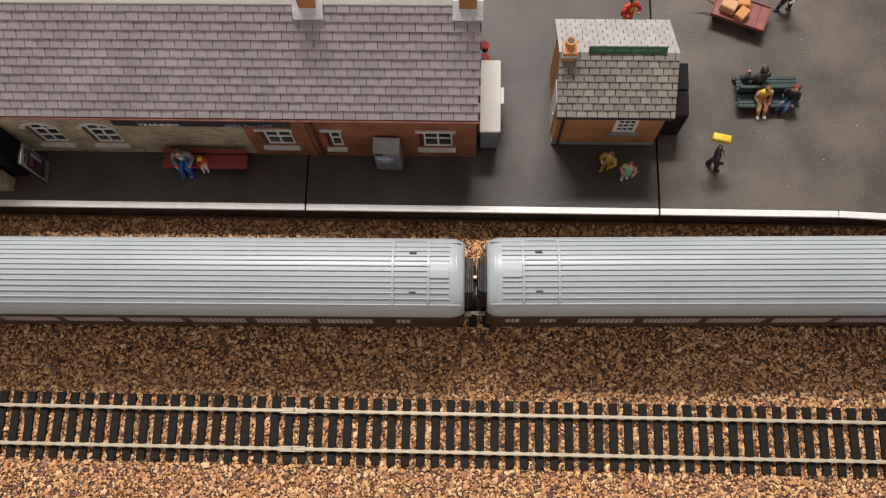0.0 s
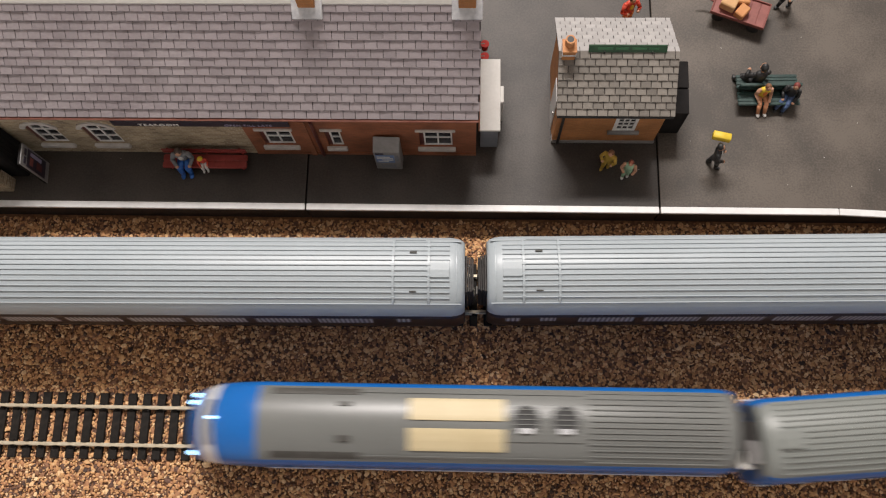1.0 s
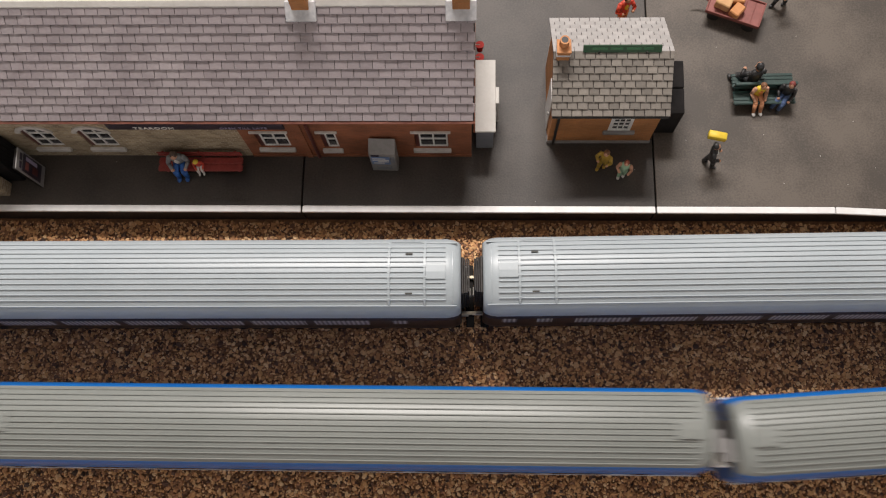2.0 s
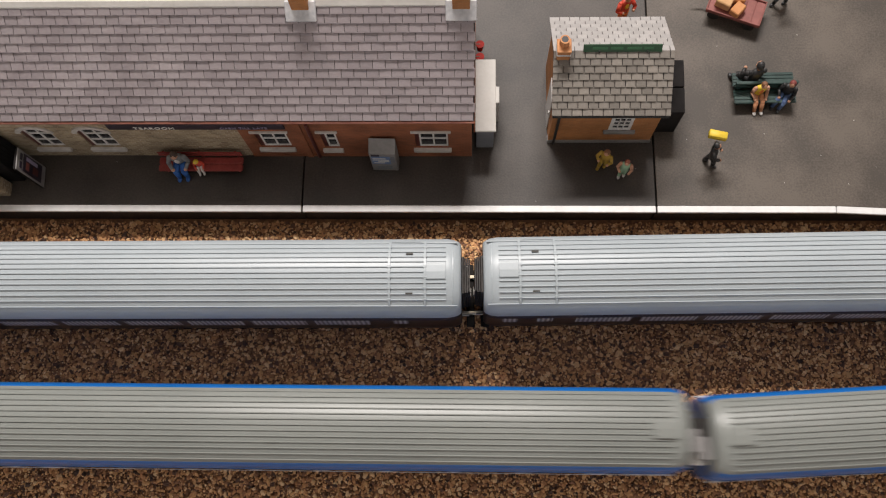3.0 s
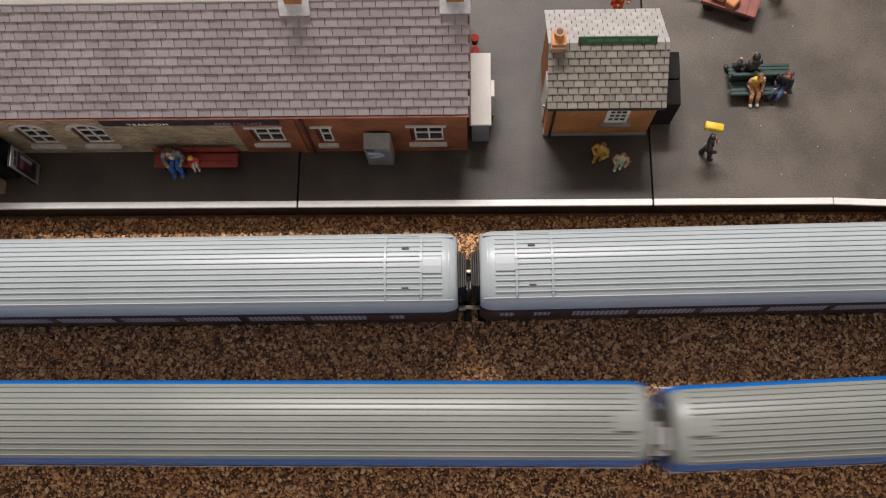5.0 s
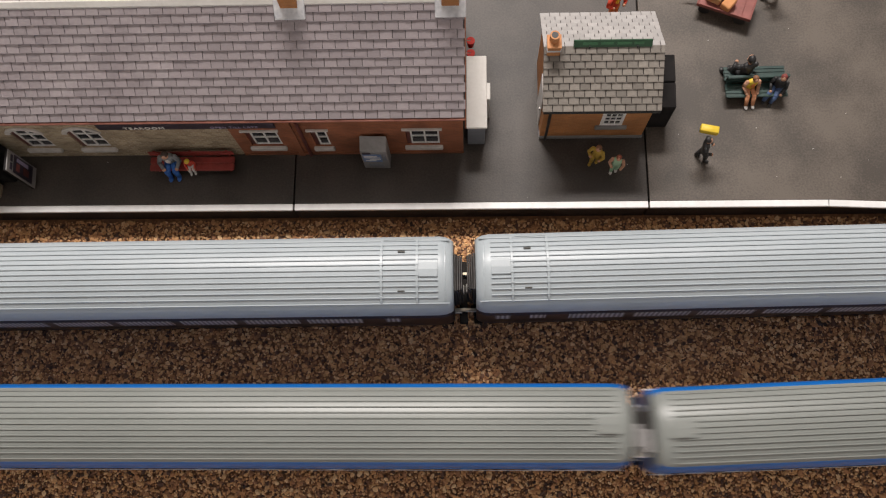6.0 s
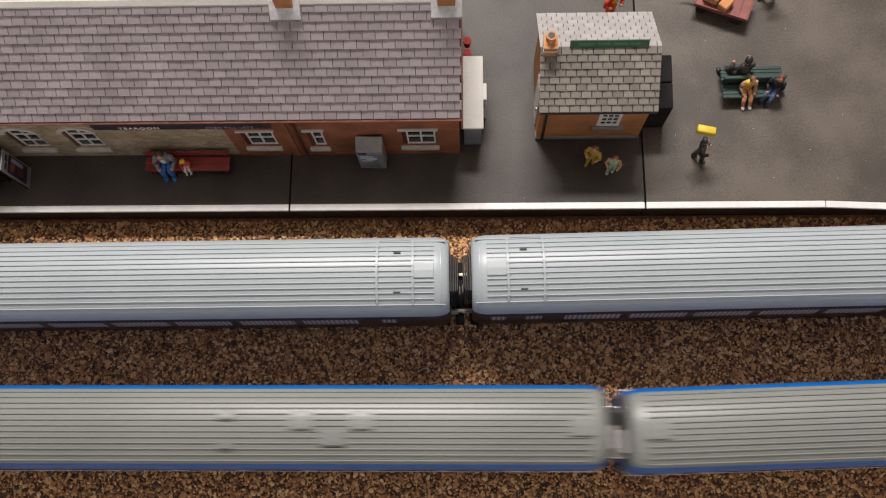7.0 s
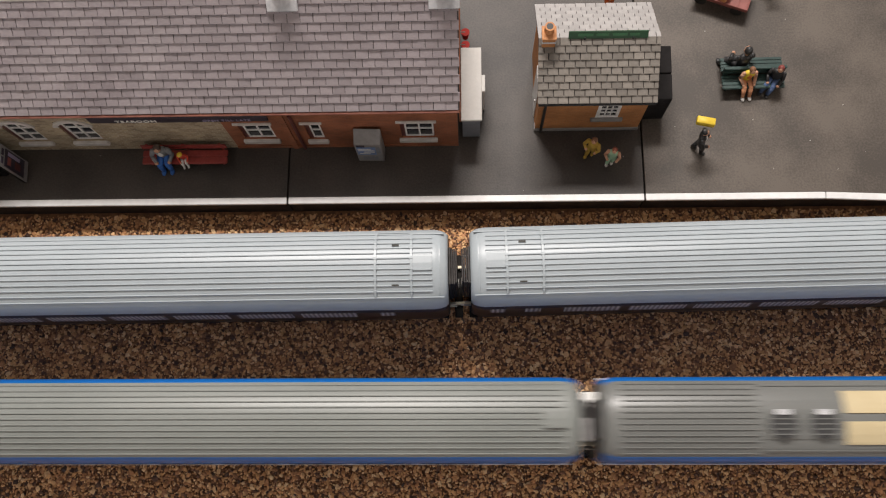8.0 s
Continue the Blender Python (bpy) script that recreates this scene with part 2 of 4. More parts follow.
def box(bm, x0, x1, y0, y1, z0, z1, bev=0.0, idx=0, m=None):
    r = bmesh.ops.create_cube(bm, size=1.0)
    vs = r["verts"]
    for v in vs:
        v.co = Vector(((x0 + x1) / 2 + v.co.x * (x1 - x0), (y0 + y1) / 2 + v.co.y * (y1 - y0), (z0 + z1) / 2 + v.co.z * (z1 - z0)))
    fs = {f for v in vs for f in v.link_faces}
    for f in fs:
        f.material_index = idx
    if bev:
        es = {e for v in vs for e in v.link_edges}
        r = bmesh.ops.bevel(bm, geom=list(es), offset=bev, segments=1, affect="EDGES", clamp_overlap=True)
        for f in r["faces"]:
            f.material_index = idx
        vs = list({v for f in r["faces"] for v in f.verts})
    if m is not None:
        bmesh.ops.transform(bm, matrix=m, verts=vs)
    return vs


def boxed(x0, x1, y0, y1, z0, z1, bev=0.0):
    bm = bmesh.new()
    box(bm, x0, x1, y0, y1, z0, z1, bev)
    return bm


def cyl(bm, a, b, r1, r2=None, seg=10, idx=0):
    a, b = Vector(a), Vector(b)
    r = bmesh.ops.create_cone(bm, cap_ends=True, segments=seg, radius1=r1, radius2=r1 if r2 is None else r2, depth=(b - a).length)
    q = (b - a).to_track_quat("Z", "Y").to_matrix().to_4x4()
    bmesh.ops.transform(bm, matrix=Matrix.Translation((a + b) / 2) @ q, verts=r["verts"])
    for f in {f for v in r["verts"] for f in v.link_faces}:
        f.material_index = idx
    return r["verts"]


def ball(bm, c, r, sx=1, sy=1, sz=1, idx=0, seg=10):
    res = bmesh.ops.create_uvsphere(bm, u_segments=seg, v_segments=max(6, seg - 3), radius=r)
    bmesh.ops.transform(bm, matrix=Matrix.Translation(c) @ Matrix.Diagonal((sx, sy, sz, 1)), verts=res["verts"])
    for f in {f for v in res["verts"] for f in v.link_faces}:
        f.material_index = idx


def limb(bm, pts, radii, idx):
    """A rounded, tapered limb along points."""
    for i in range(len(pts) - 1):
        cyl(bm, pts[i], pts[i + 1], radii[i], radii[i + 1], 8, idx)
    for p, r in zip(pts, radii):
        ball(bm, p, r, idx=idx, seg=8)


def prism(bm, pts, axis, a, b, idx=0):
    """Extrude a polygon given in the two other axes from a to b along axis."""
    def at(p, s):
        return {"x": (s, p[0], p[1]), "y": (p[0], s, p[1]), "z": (p[0], p[1], s)}[axis]
    lo = [bm.verts.new(at(p, a)) for p in pts]
    hi = [bm.verts.new(at(p, b)) for p in pts]
    n = len(pts)
    fs = [bm.faces.new(lo), bm.faces.new(hi)]
    for i in range(n):
        fs.append(bm.faces.new((lo[i], lo[(i + 1) % n], hi[(i + 1) % n], hi[i])))
    for f in fs:
        f.material_index = idx
    return lo + hi


def loft(bm, rings, closed=False, caps=True, pick=None):
    """Skin rings of equal length; pick(i, j) gives the material of the face after ring i, point j."""
    vr = [[bm.verts.new(p) for p in ring] for ring in rings]
    n = len(rings[0])
    for i in range(len(rings) - 1):
        for j in range(n if closed else n - 1):
            f = bm.faces.new((vr[i][j], vr[i][(j + 1) % n], vr[i + 1][(j + 1) % n], vr[i + 1][j]))
            f.material_index = pick(i, j) if pick else 0
    if caps:
        for k in (0, -1):
            f = bm.faces.new(vr[k])
            f.material_index = pick(0 if k == 0 else len(rings) - 2, n // 2) if pick else 0
    return vr


def thing(name, label, category, m=None, group="", kind=""):
    ob = new(name)
    if m is not None:
        ob.matrix_basis = m
    return tagged(ob, label, category, group, kind)


# ---- the room and the layout table ----
def room():
    # unseen shell; pale walls, the south one set close, bounce fill light
    X0, X1, Y0, Y1, Z0, Z1 = -2300, 2100, -1100, 2300, -850, 1560
    for nm, b in (("wall_south", (X0, X1, Y0 - 80, Y0, Z0, Z1)), ("wall_north", (X0, X1, Y1, Y1 + 80, Z0, Z1)),
                  ("wall_west", (X0 - 80, X0, Y0 - 80, Y1 + 80, Z0, Z1)), ("wall_east", (X1, X1 + 80, Y0 - 80, Y1 + 80, Z0, Z1))):
        tagged(part(nm, boxed(*b), M_WALL), "unseen pale wall of the room, added to bounce fill light", "wall", kind="structure")
    tagged(part("floor", boxed(X0 - 80, X1 + 80, Y0 - 80, Y1 + 80, Z0 - 60, Z0), M_FLOOR), "pale carpeted floor of the room", "floor", kind="structure")
    tagged(part("ceiling", boxed(X0 - 80, X1 + 80, Y0 - 80, Y1 + 80, Z1, Z1 + 60), M_WALL), "plain painted ceiling of the room", "ceiling", kind="structure")
    f = thing("ceiling_light", "white rectangular light fitting under the ceiling", "lamp", lamp_ob.matrix_world.copy())
    part("housing", boxed(-410, 410, -110, 110, 12, 48, 4), M_WHITE, f, "white metal housing")
    for x in (-280, 280):
        part("stem", boxed(x - 8, x + 8, -8, 8, 48, 90, 1), M_WHITE, f)
    t = thing("layout_table", "plywood layout table carrying the model railway", "table")
    part("tabletop", boxed(-1250, 980, -190, 1180, -26, -6, 2), M_BOARD, t)
    for x in (-1180, 910):
        for y in (-130, 1120):
            part("leg", boxed(x - 25, x + 25, y - 25, y + 25, Z0, -26, 2), M_BOARD, t)


X_R, X_L, R_NEAR = 322.0, -640.0, 505.0


def rail_path(u, R=R_NEAR, y0=0.0):
    """Point and heading on the oval: u is x along the front straight."""
    for sgn, xe in ((1, X_R), (-1, X_L)):
        d = (u - xe) * sgn
        if d > 0:
            a = d / R
            if a > math.pi:
                return Vector((xe - sgn * (d - math.pi * R), y0 + 2 * R, 0))
            return Vector((xe + sgn * R * math.sin(a), y0 + R * (1 - math.cos(a)), 0))
    return Vector((u, y0, 0))


FAR_X, R_FAR = 365.0, 438.0


def far_path(u):
    """The far line: straight, a slight bend at the coaches' joint, then turning away past the booth."""
    w = min(u, FAR_X)
    y = 63.76 + 0.0083 * w + 0.0121 * 14.0 * math.log(1 + math.exp((w - 20.0) / 14.0))
    if u > FAR_X:
        a = (u - FAR_X) / R_FAR
        return Vector((FAR_X + R_FAR * math.sin(a), y + R_FAR * (1 - math.cos(a)) + 0.0204 * (u - FAR_X), 0))
    return Vector((u, y, 0))


def sweep(bm, path, u0, u1, step, off, prof):
    rings = []
    n = max(1, int(abs(u1 - u0) / step))
    for i in range(n + 1):
        u = u0 + (u1 - u0) * i / n
        p, q = path(u), path(u + 0.5)
        d = (q - p).normalized()
        side = Vector((-d.y, d.x, 0))
        rings.append([p + side * (off + a) + Vector((0, 0, z)) for a, z in prof])
    loft(bm, rings, closed=True)


RAIL = [(-0.6, 0), (0.6, 0), (0.6, -0.6), (0.18, -0.9), (0.18, -1.9), (0.9, -2.3), (-0.9, -2.3), (-0.18, -1.9), (-0.18, -0.9), (-0.6, -0.6)]


def sleeper_mesh():
    bm = bmesh.new()
    box(bm, -1.95, 1.95, -15.2, 15.2, -4.6, -2.3, 0.25)
    for y in (-8.7, 8.7):
        for s in (-1, 1):
            box(bm, -1.0, 1.0, y + s * 1.35 - 0.5, y + s * 1.35 + 0.5, -2.35, -1.75)
    me = bpy.data.meshes.new("sleeper")
    bmesh.ops.scale(bm, vec=(MM,) * 3, verts=bm.verts)
    bm.to_mesh(me)
    bm.free()
    me.materials.append(M_SLEEPER)
    return me


def tracks():
    me = sleeper_mesh()
    near = thing("model_track", "nickel-silver rails on black plastic sleepers laid in cork ballast", "track")
    far = thing("model_track", "nickel-silver rails on black sleepers beneath the standing coaches", "track")
    for tr, path in ((near, rail_path), (far, far_path)):
        for off in (-8.7, 8.7):
            if tr is near:
                for a, b in ((-1900, -0.35), (0.35, 2950)):
                    bm = bmesh.new()
                    sweep(bm, path, a, b, 12, off, RAIL)
                    part("rail", bm, M_RAIL, tr)
                for s in (-1, 1):
                    bm = boxed(-6, 6, off + s * 1.0 - 0.3, off + s * 1.0 + 0.3, -1.9, -0.2, 0.1)
                    part("fishplate", bm, M_RAILSIDE, tr)
            else:
                bm = bmesh.new()
                sweep(bm, path, -1000, 700, 12, off, RAIL)
                part("rail", bm, M_RAIL, tr)
        u0, u1 = ((-1900, 2950) if tr is near else (-1000, 700))
        u = u0
        src = bmesh.new()
        src.from_mesh(me)
        sv = [v.co.copy() / MM for v in src.verts]
        sf = [[v.index for v in f.verts] for f in src.faces]
        src.free()
        verts, faces = [], []
        rnd = random.Random(5)
        while u < u1:
            p, q = path(u), path(u + 0.5)
            a = math.atan2(q.y - p.y, q.x - p.x) + rnd.uniform(-0.012, 0.012)
            if -165 < u < 300 and tr is near or (40 < u < 125 and tr is far):
                shared("sleeper", me, tr, Matrix.Translation(p * MM) @ Matrix.Rotation(a, 4, "Z"))
            else:
                k = len(verts)
                c, s = math.cos(a), math.sin(a)
                verts += [(p.x + c * v.x - s * v.y, p.y + s * v.x + c * v.y, v.z) for v in sv]
                faces += [[k + j for j in f] for f in sf]
            u += 6.85
        m2 = bpy.data.meshes.new("sleepers_beyond")
        m2.from_pydata([tuple(c * MM for c in v) for v in verts], [], faces)
        m2.materials.append(M_SLEEPER)
        ob = new("sleepers_beyond", m2)
        ob.parent = tr
        tagged(ob, "row of black plastic sleepers", kind="stuff")


def ballast():
    tagged(part("ground", boxed(-1240, 970, -180, 1170, -6.0, -4.9), M_BASE), "dark bed under the cork ballast", "ground", kind="structure")
    rng = np.random.default_rng(11)
    bm = bmesh.new()
    bmesh.ops.create_icosphere(bm, subdivisions=1, radius=1.0)
    base = np.array([v.co[:] for v in bm.verts])
    tri = np.array([[v.index for v in f.verts] for f in bm.faces])
    bm.free()
    x0, x1, y0, y1 = -190.0, 320.0, -62.0, 102.0
    step = 1.07
    gx, gy = np.meshgrid(np.arange(x0, x1, step), np.arange(y0, y1, step))
    pts = np.stack([gx.ravel(), gy.ravel()], 1)
    pts = pts + rng.uniform(-0.6, 0.6, pts.shape)
    # thinner where the standing coaches cover the bed
    hidden = (pts[:, 1] > 53) & (pts[:, 1] < 76) & ((pts[:, 0] < 68) | (pts[:, 0] > 98))
    pts = pts[~hidden | (rng.random(len(pts)) < 0.25)]
    extra = np.stack([rng.uniform(x0, x1, 7500), rng.uniform(y0, y1, 7500)], 1)
    big = np.concatenate([np.zeros(len(pts)), np.ones(len(extra))])
    pts = np.concatenate([pts, extra])
    n = len(pts)
    r = np.where(big > 0, rng.uniform(0.6, 1.45, n) ** 1.1, rng.gamma(9, 0.073, n).clip(0.38, 1.15))
    sq = np.stack([r * rng.uniform(0.8, 1.35, n), r * rng.uniform(0.7, 1.0, n), r * rng.uniform(0.3, 0.5, n)], 1)
    z = np.where(big > 0, rng.uniform(-3.9, -3.6, n), rng.uniform(-4.2, -3.75, n))
    jit = base[None] * (1 + rng.uniform(-0.36, 0.36, (n, len(base), 1)))
    v = jit * sq[:, None, :]
    ax, az = rng.normal(0, 0.22, n), rng.uniform(0, 6.283, n)
    ca, sa = np.cos(ax)[:, None], np.sin(ax)[:, None]
    vy, vz = v[..., 1] * ca - v[..., 2] * sa, v[..., 1] * sa + v[..., 2] * ca
    cz, sz = np.cos(az)[:, None], np.sin(az)[:, None]
    vx = v[..., 0]
    wx, wy = vx * cz - vy * sz, vx * sz + vy * cz
    # granules stay below the sleepers' tops beside the rails
    under = (np.abs(pts[:, 1]) < 15.5) | (np.abs(pts[:, 1] - 64) < 16)
    z = np.where(under, np.minimum(z, -3.9), z)
    V = np.stack([wx + pts[:, 0:1], wy + pts[:, 1:2], np.minimum(vz + z[:, None], -1.9)], 2).reshape(-1, 3) * MM
    F = (tri[None] + (np.arange(n) * len(base))[:, None, None]).reshape(-1, 3)
    me = bpy.data.meshes.new("cork_ballast")
    me.from_pydata(V.tolist(), [], F.tolist())
    me.materials.append(M_CORK)
    tagged(new("cork_ballast", me), "loose orange-brown and dark cork granules as ballast", "ballast", kind="stuff")


PZ = 11.0


def platforms():
    for i, (a, b) in enumerate(((-330.0, 0.6), (1.4, 170.4), (171.2, 340.0))):
        p = thing("platform_%d" % (i + 1), "grey-brown platform section with a white painted edge", "platform", kind="structure")
        bm = bmesh.new()
        box(bm, a, b, 106.4, 320, PZ - 2.0, PZ, 0.15)
        part("deck", bm, M_PLAT if i < 2 else M_PLAT_PALE, p, "worn grey-brown painted deck")
        part("edge_strip", boxed(a, b if i < 2 else 254.8, 103.0, 106.3, PZ - 1.3, PZ + 0.25, 0.25), M_EDGE, p, "white painted coping")
        if i == 2:
            turn = Matrix.Translation((255, 104.65, 0)) @ Matrix.Rotation(radians(-2.4), 4, "Z")
            bm = bmesh.new()
            box(bm, 0.1, 85, -1.65, 1.65, PZ - 1.3, PZ + 0.25, 0.25, m=turn)
            part("edge_strip", bm, M_EDGE, p, "white painted coping turning towards the ramp")
            bm = bmesh.new()
            box(bm, 0, 85, 1.7, 6.5, PZ - 1.9, PZ - 0.04, 0.0, m=turn)
            part("deck_edge", bm, M_PLAT_PALE, p)
        part("face", boxed(a, b, 104.0, 106.5, -5.4, PZ - 2.05), M_PLATFACE, p, "dark brick platform face")
    tagged(part("platform_lining", boxed(-329, 339, 108, 318, -5.4, PZ - 2.3), M_DARK), "dark underside of the platform", "platform", kind="structure")


# ---- rolling stock ----
SIDE = [(16.2, 7.0), (17.5, 11.0), (17.9, 18.0), (17.9, 24.0), (17.7, 30.0), (17.3, 35.6)]
CANT = [(17.3, 35.6), (17.2, 38.6), (16.6, 41.4)]
ROOF = [(16.6, 41.4), (15.1, 43.8), (12.7, 45.9), (9.6, 47.6), (6.3, 48.8), (3.1, 49.5), (0.0, 49.7)]


def arch(prof):
    return [(-y, z) for y, z in prof] + [(y, z) for y, z in reversed(prof[:-1])]


def roof_z(y):
    pts = sorted((p[0], p[1]) for p in ROOF + CANT)
    y = abs(y)
    for (a, za), (b, zb) in zip(pts, pts[1:]):
        if a <= y <= b:
            return za + (zb - za) * (y - a) / (b - a)
    return 35.0


def stations(L):
    return [(0.0, 0.87, -2.6), (1.2, 0.93, -1.2), (3.2, 0.975, -0.35), (6.0, 1.0, 0.0), (L - 6.0, 1.0, 0.0), (L - 3.2, 0.975, -0.35), (L - 1.2, 0.93, -1.2), (L, 0.87, -2.6)]


def skin(prof, L, both=True):
    """Rings of a profile along the vehicle, drawn in at both ends."""
    return [[(x, y * s, z + (dz * max(0, (z - 30) / 20))) for y, z in prof] for x, s, dz in stations(L)]


RIB_Y = [-13.8 + 2.3 * i for i in range(13)]


def rib(v, x0, x1, y, mat_, w=0.34, h=0.6):
    bm = bmesh.new()
    z = roof_z(y)
    prism(bm, [(y - w, z - 0.3), (y - w * 0.6, z + h), (y + w * 0.6, z + h), (y + w, z - 0.3)], "x", x0, x1)
    return part("rib", bm, mat_, v)


def roof_block(name, v, x0, x1, y0, y1, h, mat_, label=""):
    """A small raised box that follows the roof's curve."""
    bm = bmesh.new()
    n = max(5, int(abs(y1 - y0) * 0.8) + 3)
    ys = [y0 + (y1 - y0) * i / (n - 1) for i in range(n)]
    ring = [(y, roof_z(y) - 0.4) for y in ys] + [(y, roof_z(y) + h) for y in reversed(ys)]
    prism(bm, ring, "x", x0, x1)
    bmesh.ops.bevel(bm, geom=bm.edges[:], offset=0.15, segments=1, affect="EDGES", clamp_overlap=True)
    return part(name, bm, mat_, v, label)


def running_gear(v, L):
    part("underframe", boxed(6, L - 6, -13.5, 13.5, 5.5, 9, 0.5), M_BLACK, v, "black underframe")
    for c in (46.0, L - 46.0):
        bm = bmesh.new()
        for s in (-1, 1):
            box(bm, c - 23, c + 23, s * 12.2 - 1.3, s * 12.2 + 1.3, 3.0, 7.4, 0.4)
        box(bm, c - 5, c + 5, -12, 12, 4.5, 7.5, 0.4)
        b = part("bogie", bm, M_BLACK, v, "black bogie")
        for ax in (-17, 17):
            for s in (-1, 1):
                bm = bmesh.new()
                cyl(bm, (c + ax, s * 7.4, 6.2), (c + ax, s * 9.6, 6.2), 6.15, seg=20)
                part("wheel", bm, M_STEEL, b)


def gangway(v, x, s):
    """Concertina gangway and coupling at an end; s points outwards."""
    g = part("gangway", boxed(min(x, x + s * 1.2), max(x, x + s * 1.2), -8.2, 8.2, 9, 43.0, 0.4), M_RUBBER, v, "black corrugated gangway")
    for k in (1.3, 2.2, 3.05):
        w = 7.2 if k > 2.5 else 7.8
        part("fold", boxed(min(x + s * k, x + s * (k + 0.75)), max(x + s * k, x + s * (k + 0.75)), -w, w, 9.4, 42.4, 0.25), M_RUBBER, g)
    bm = boxed(min(x - s * 8, x + s * 4.5), max(x - s * 8, x + s * 4.5), -2.2, 2.2, 5.5, 8.0, 0.4)
    part("coupling", bm, M_STEEL, v, "metal coupling bar")
    for y in (-11.5, 11.5):
        bm = bmesh.new()
        cyl(bm, (x, y, 10), (x + s * 3.2, y, 10), 0.5)
        part("end_pipe", bm, M_STEEL, v)


def coach(name, label, L, roof_m, cant_m, side_m, line_m, kind):
    v = thing(name, label, "train coach", group="standing coaches" if kind == "silver" else "coaches of the passing train")
    bm = bmesh.new()
    body = [(-y, z) for y, z in SIDE] + [(y, z) for y, z in reversed(SIDE)]
    loft(bm, skin(body, L), caps=True)
    part("body", bm, side_m, v, smooth=False)
    bm = bmesh.new()
    loft(bm, skin(arch(CANT + ROOF[1:]), L), caps=True, pick=lambda i, j: 1 if (j < 3 or j >= 13) else 0)
    part("roof", bm, [roof_m, cant_m], v, "ribbed roof" if kind == "silver" else "ribbed grey roof with blue edges", smooth=False)
    for p in v.children:
        p.data.polygons.foreach_set("use_smooth", [len(f.vertices) == 4 for f in p.data.polygons])
    for y in RIB_Y:
        if kind == "silver":
            e = 15.4 if abs(y) < 4.0 else 1.6 if abs(y) > 13 else 6.5
            rib(v, e, L - e, y, roof_m)
        else:
            rib(v, 15 if abs(y) < 4.5 else 7, L - (15 if abs(y) < 4.5 else 7), y, roof_m)
    for e in (0, 1):
        def fx(a, b, e=e):
            return (a, b) if e == 0 else (L - b, L - a)
        if kind == "silver":
            for c in (15.4, 30.6):
                a, b = fx(c - 0.5, c + 0.5)
                roof_block("roof_strap", v, a, b, -13.8, 14.6, 0.8, roof_m)
                for y in RIB_Y[1::2]:
                    roof_block("strap_clip", v, a - 0.3, b + 0.3, y - 0.5, y + 0.5, 1.0, roof_m)
            a, b = fx(17.0, 30.0)
            roof_block("panel_edge", v, a, b, 14.4, 14.8, 0.5, roof_m)
            a, b = fx(3.3, 3.75)
            roof_block("end_rim", v, a, b, -13.2, 13.2, 0.02, roof_m)
            a, b = fx(6.6, 14.8)
            roof_block("roof_hatch", v, a, b, -3.2, 4.2, 0.75, roof_m, "plain rectangular roof hatch")
            for k in range(7):
                x = a + 0.9 + k * 1.06
                roof_block("rivet", v, x - 0.16, x + 0.16, 3.5, 3.85, 1.0, roof_m)
            for y in (-9.2, 8.1):
                a, b = fx(20.6, 23.6)
                roof_block("vent", v, a, b, y - 0.25, y + 0.45, 0.7, M_GRILLE, "small dark vent")
        else:
            a, b = fx(5.5, 15.5)
            roof_block("roof_hatch", v, a, b, -4.0, 3.6, 0.9, roof_m, "plain rectangular roof hatch")
            roof_block("hatch_lip", v, a + 1, b - 1, -4.6, -4.0, 0.7, M_GRILLE)
    if kind == "buffet":
        for x, y0, y1, w in ((150, 2.5, 6.2, 6), (150, -9.3, -6.3, 6), (180.5, -1.5, 5.5, 9), (205, -1.5, 5.5, 9), (193.5, -8.0, -2.3, 10)):
            roof_block("roof_box", v, x - w / 2, x + w / 2, y0, y1, 1.1, roof_m, "raised grey roof box")
            roof_block("roof_box_lip", v, x - w / 2 + 0.4, x + w / 2 - 0.4, y0 - 0.7, y0 - 0.05, 0.9, M_GRILLE)
    for s in (-1, 1):
        for k in range(8):
            xc = L / 2 + (k - 3.5) * 28.4
            bm = bmesh.new()
            prism(bm, [(s * 17.5, 23.5), (s * 18.1, 23.5), (s * 17.75, 31.0), (s * 17.1, 31.0)], "x", xc - 12.2, xc + 12.2)
            part("window_pane", bm, M_COACHPANE if kind == "silver" else M_PANE, v, "pale curtained window pane" if kind == "silver" else "")
        for xc in (11.5, 27, L - 27):
            bm = bmesh.new()
            prism(bm, [(s * 17.5, 25.5), (s * 18.1, 25.5), (s * 17.75, 31.0), (s * 17.1, 31.0)], "x", xc - 3.4, xc + 3.4)
            part("door_window", bm, M_COACHPANE if kind == "silver" else M_PANE, v)
        if kind != "silver":
            bm = bmesh.new()
            prism(bm, [(s * 17.7, 19.6), (s * 18.3, 19.6), (s * 18.3, 20.9), (s * 17.7, 20.9)], "x", 2, L - 2)
            part("waist_line", bm, line_m, v, "white waist line")
    running_gear(v, L)
    gangway(v, 0, -1)
    gangway(v, L, 1)
    if kind != "silver":
        part("connector", boxed(L + 0.5, L + 4.4, -9.0, 0.5, 36, 42.5, 0.4), M_KIOSK, v, "pale grey corridor connector")
        part("connector", boxed(-4.4, -0.5, -9.0, 0.5, 36, 42.5, 0.4), M_KIOSK, v, "pale grey corridor connector")
        part("buffer_block", boxed(-6.8, -1.0, -10.8, -4.6, 31, 35, 0.5), M_NOSEWHITE, v, "pale coupling block")
    return v


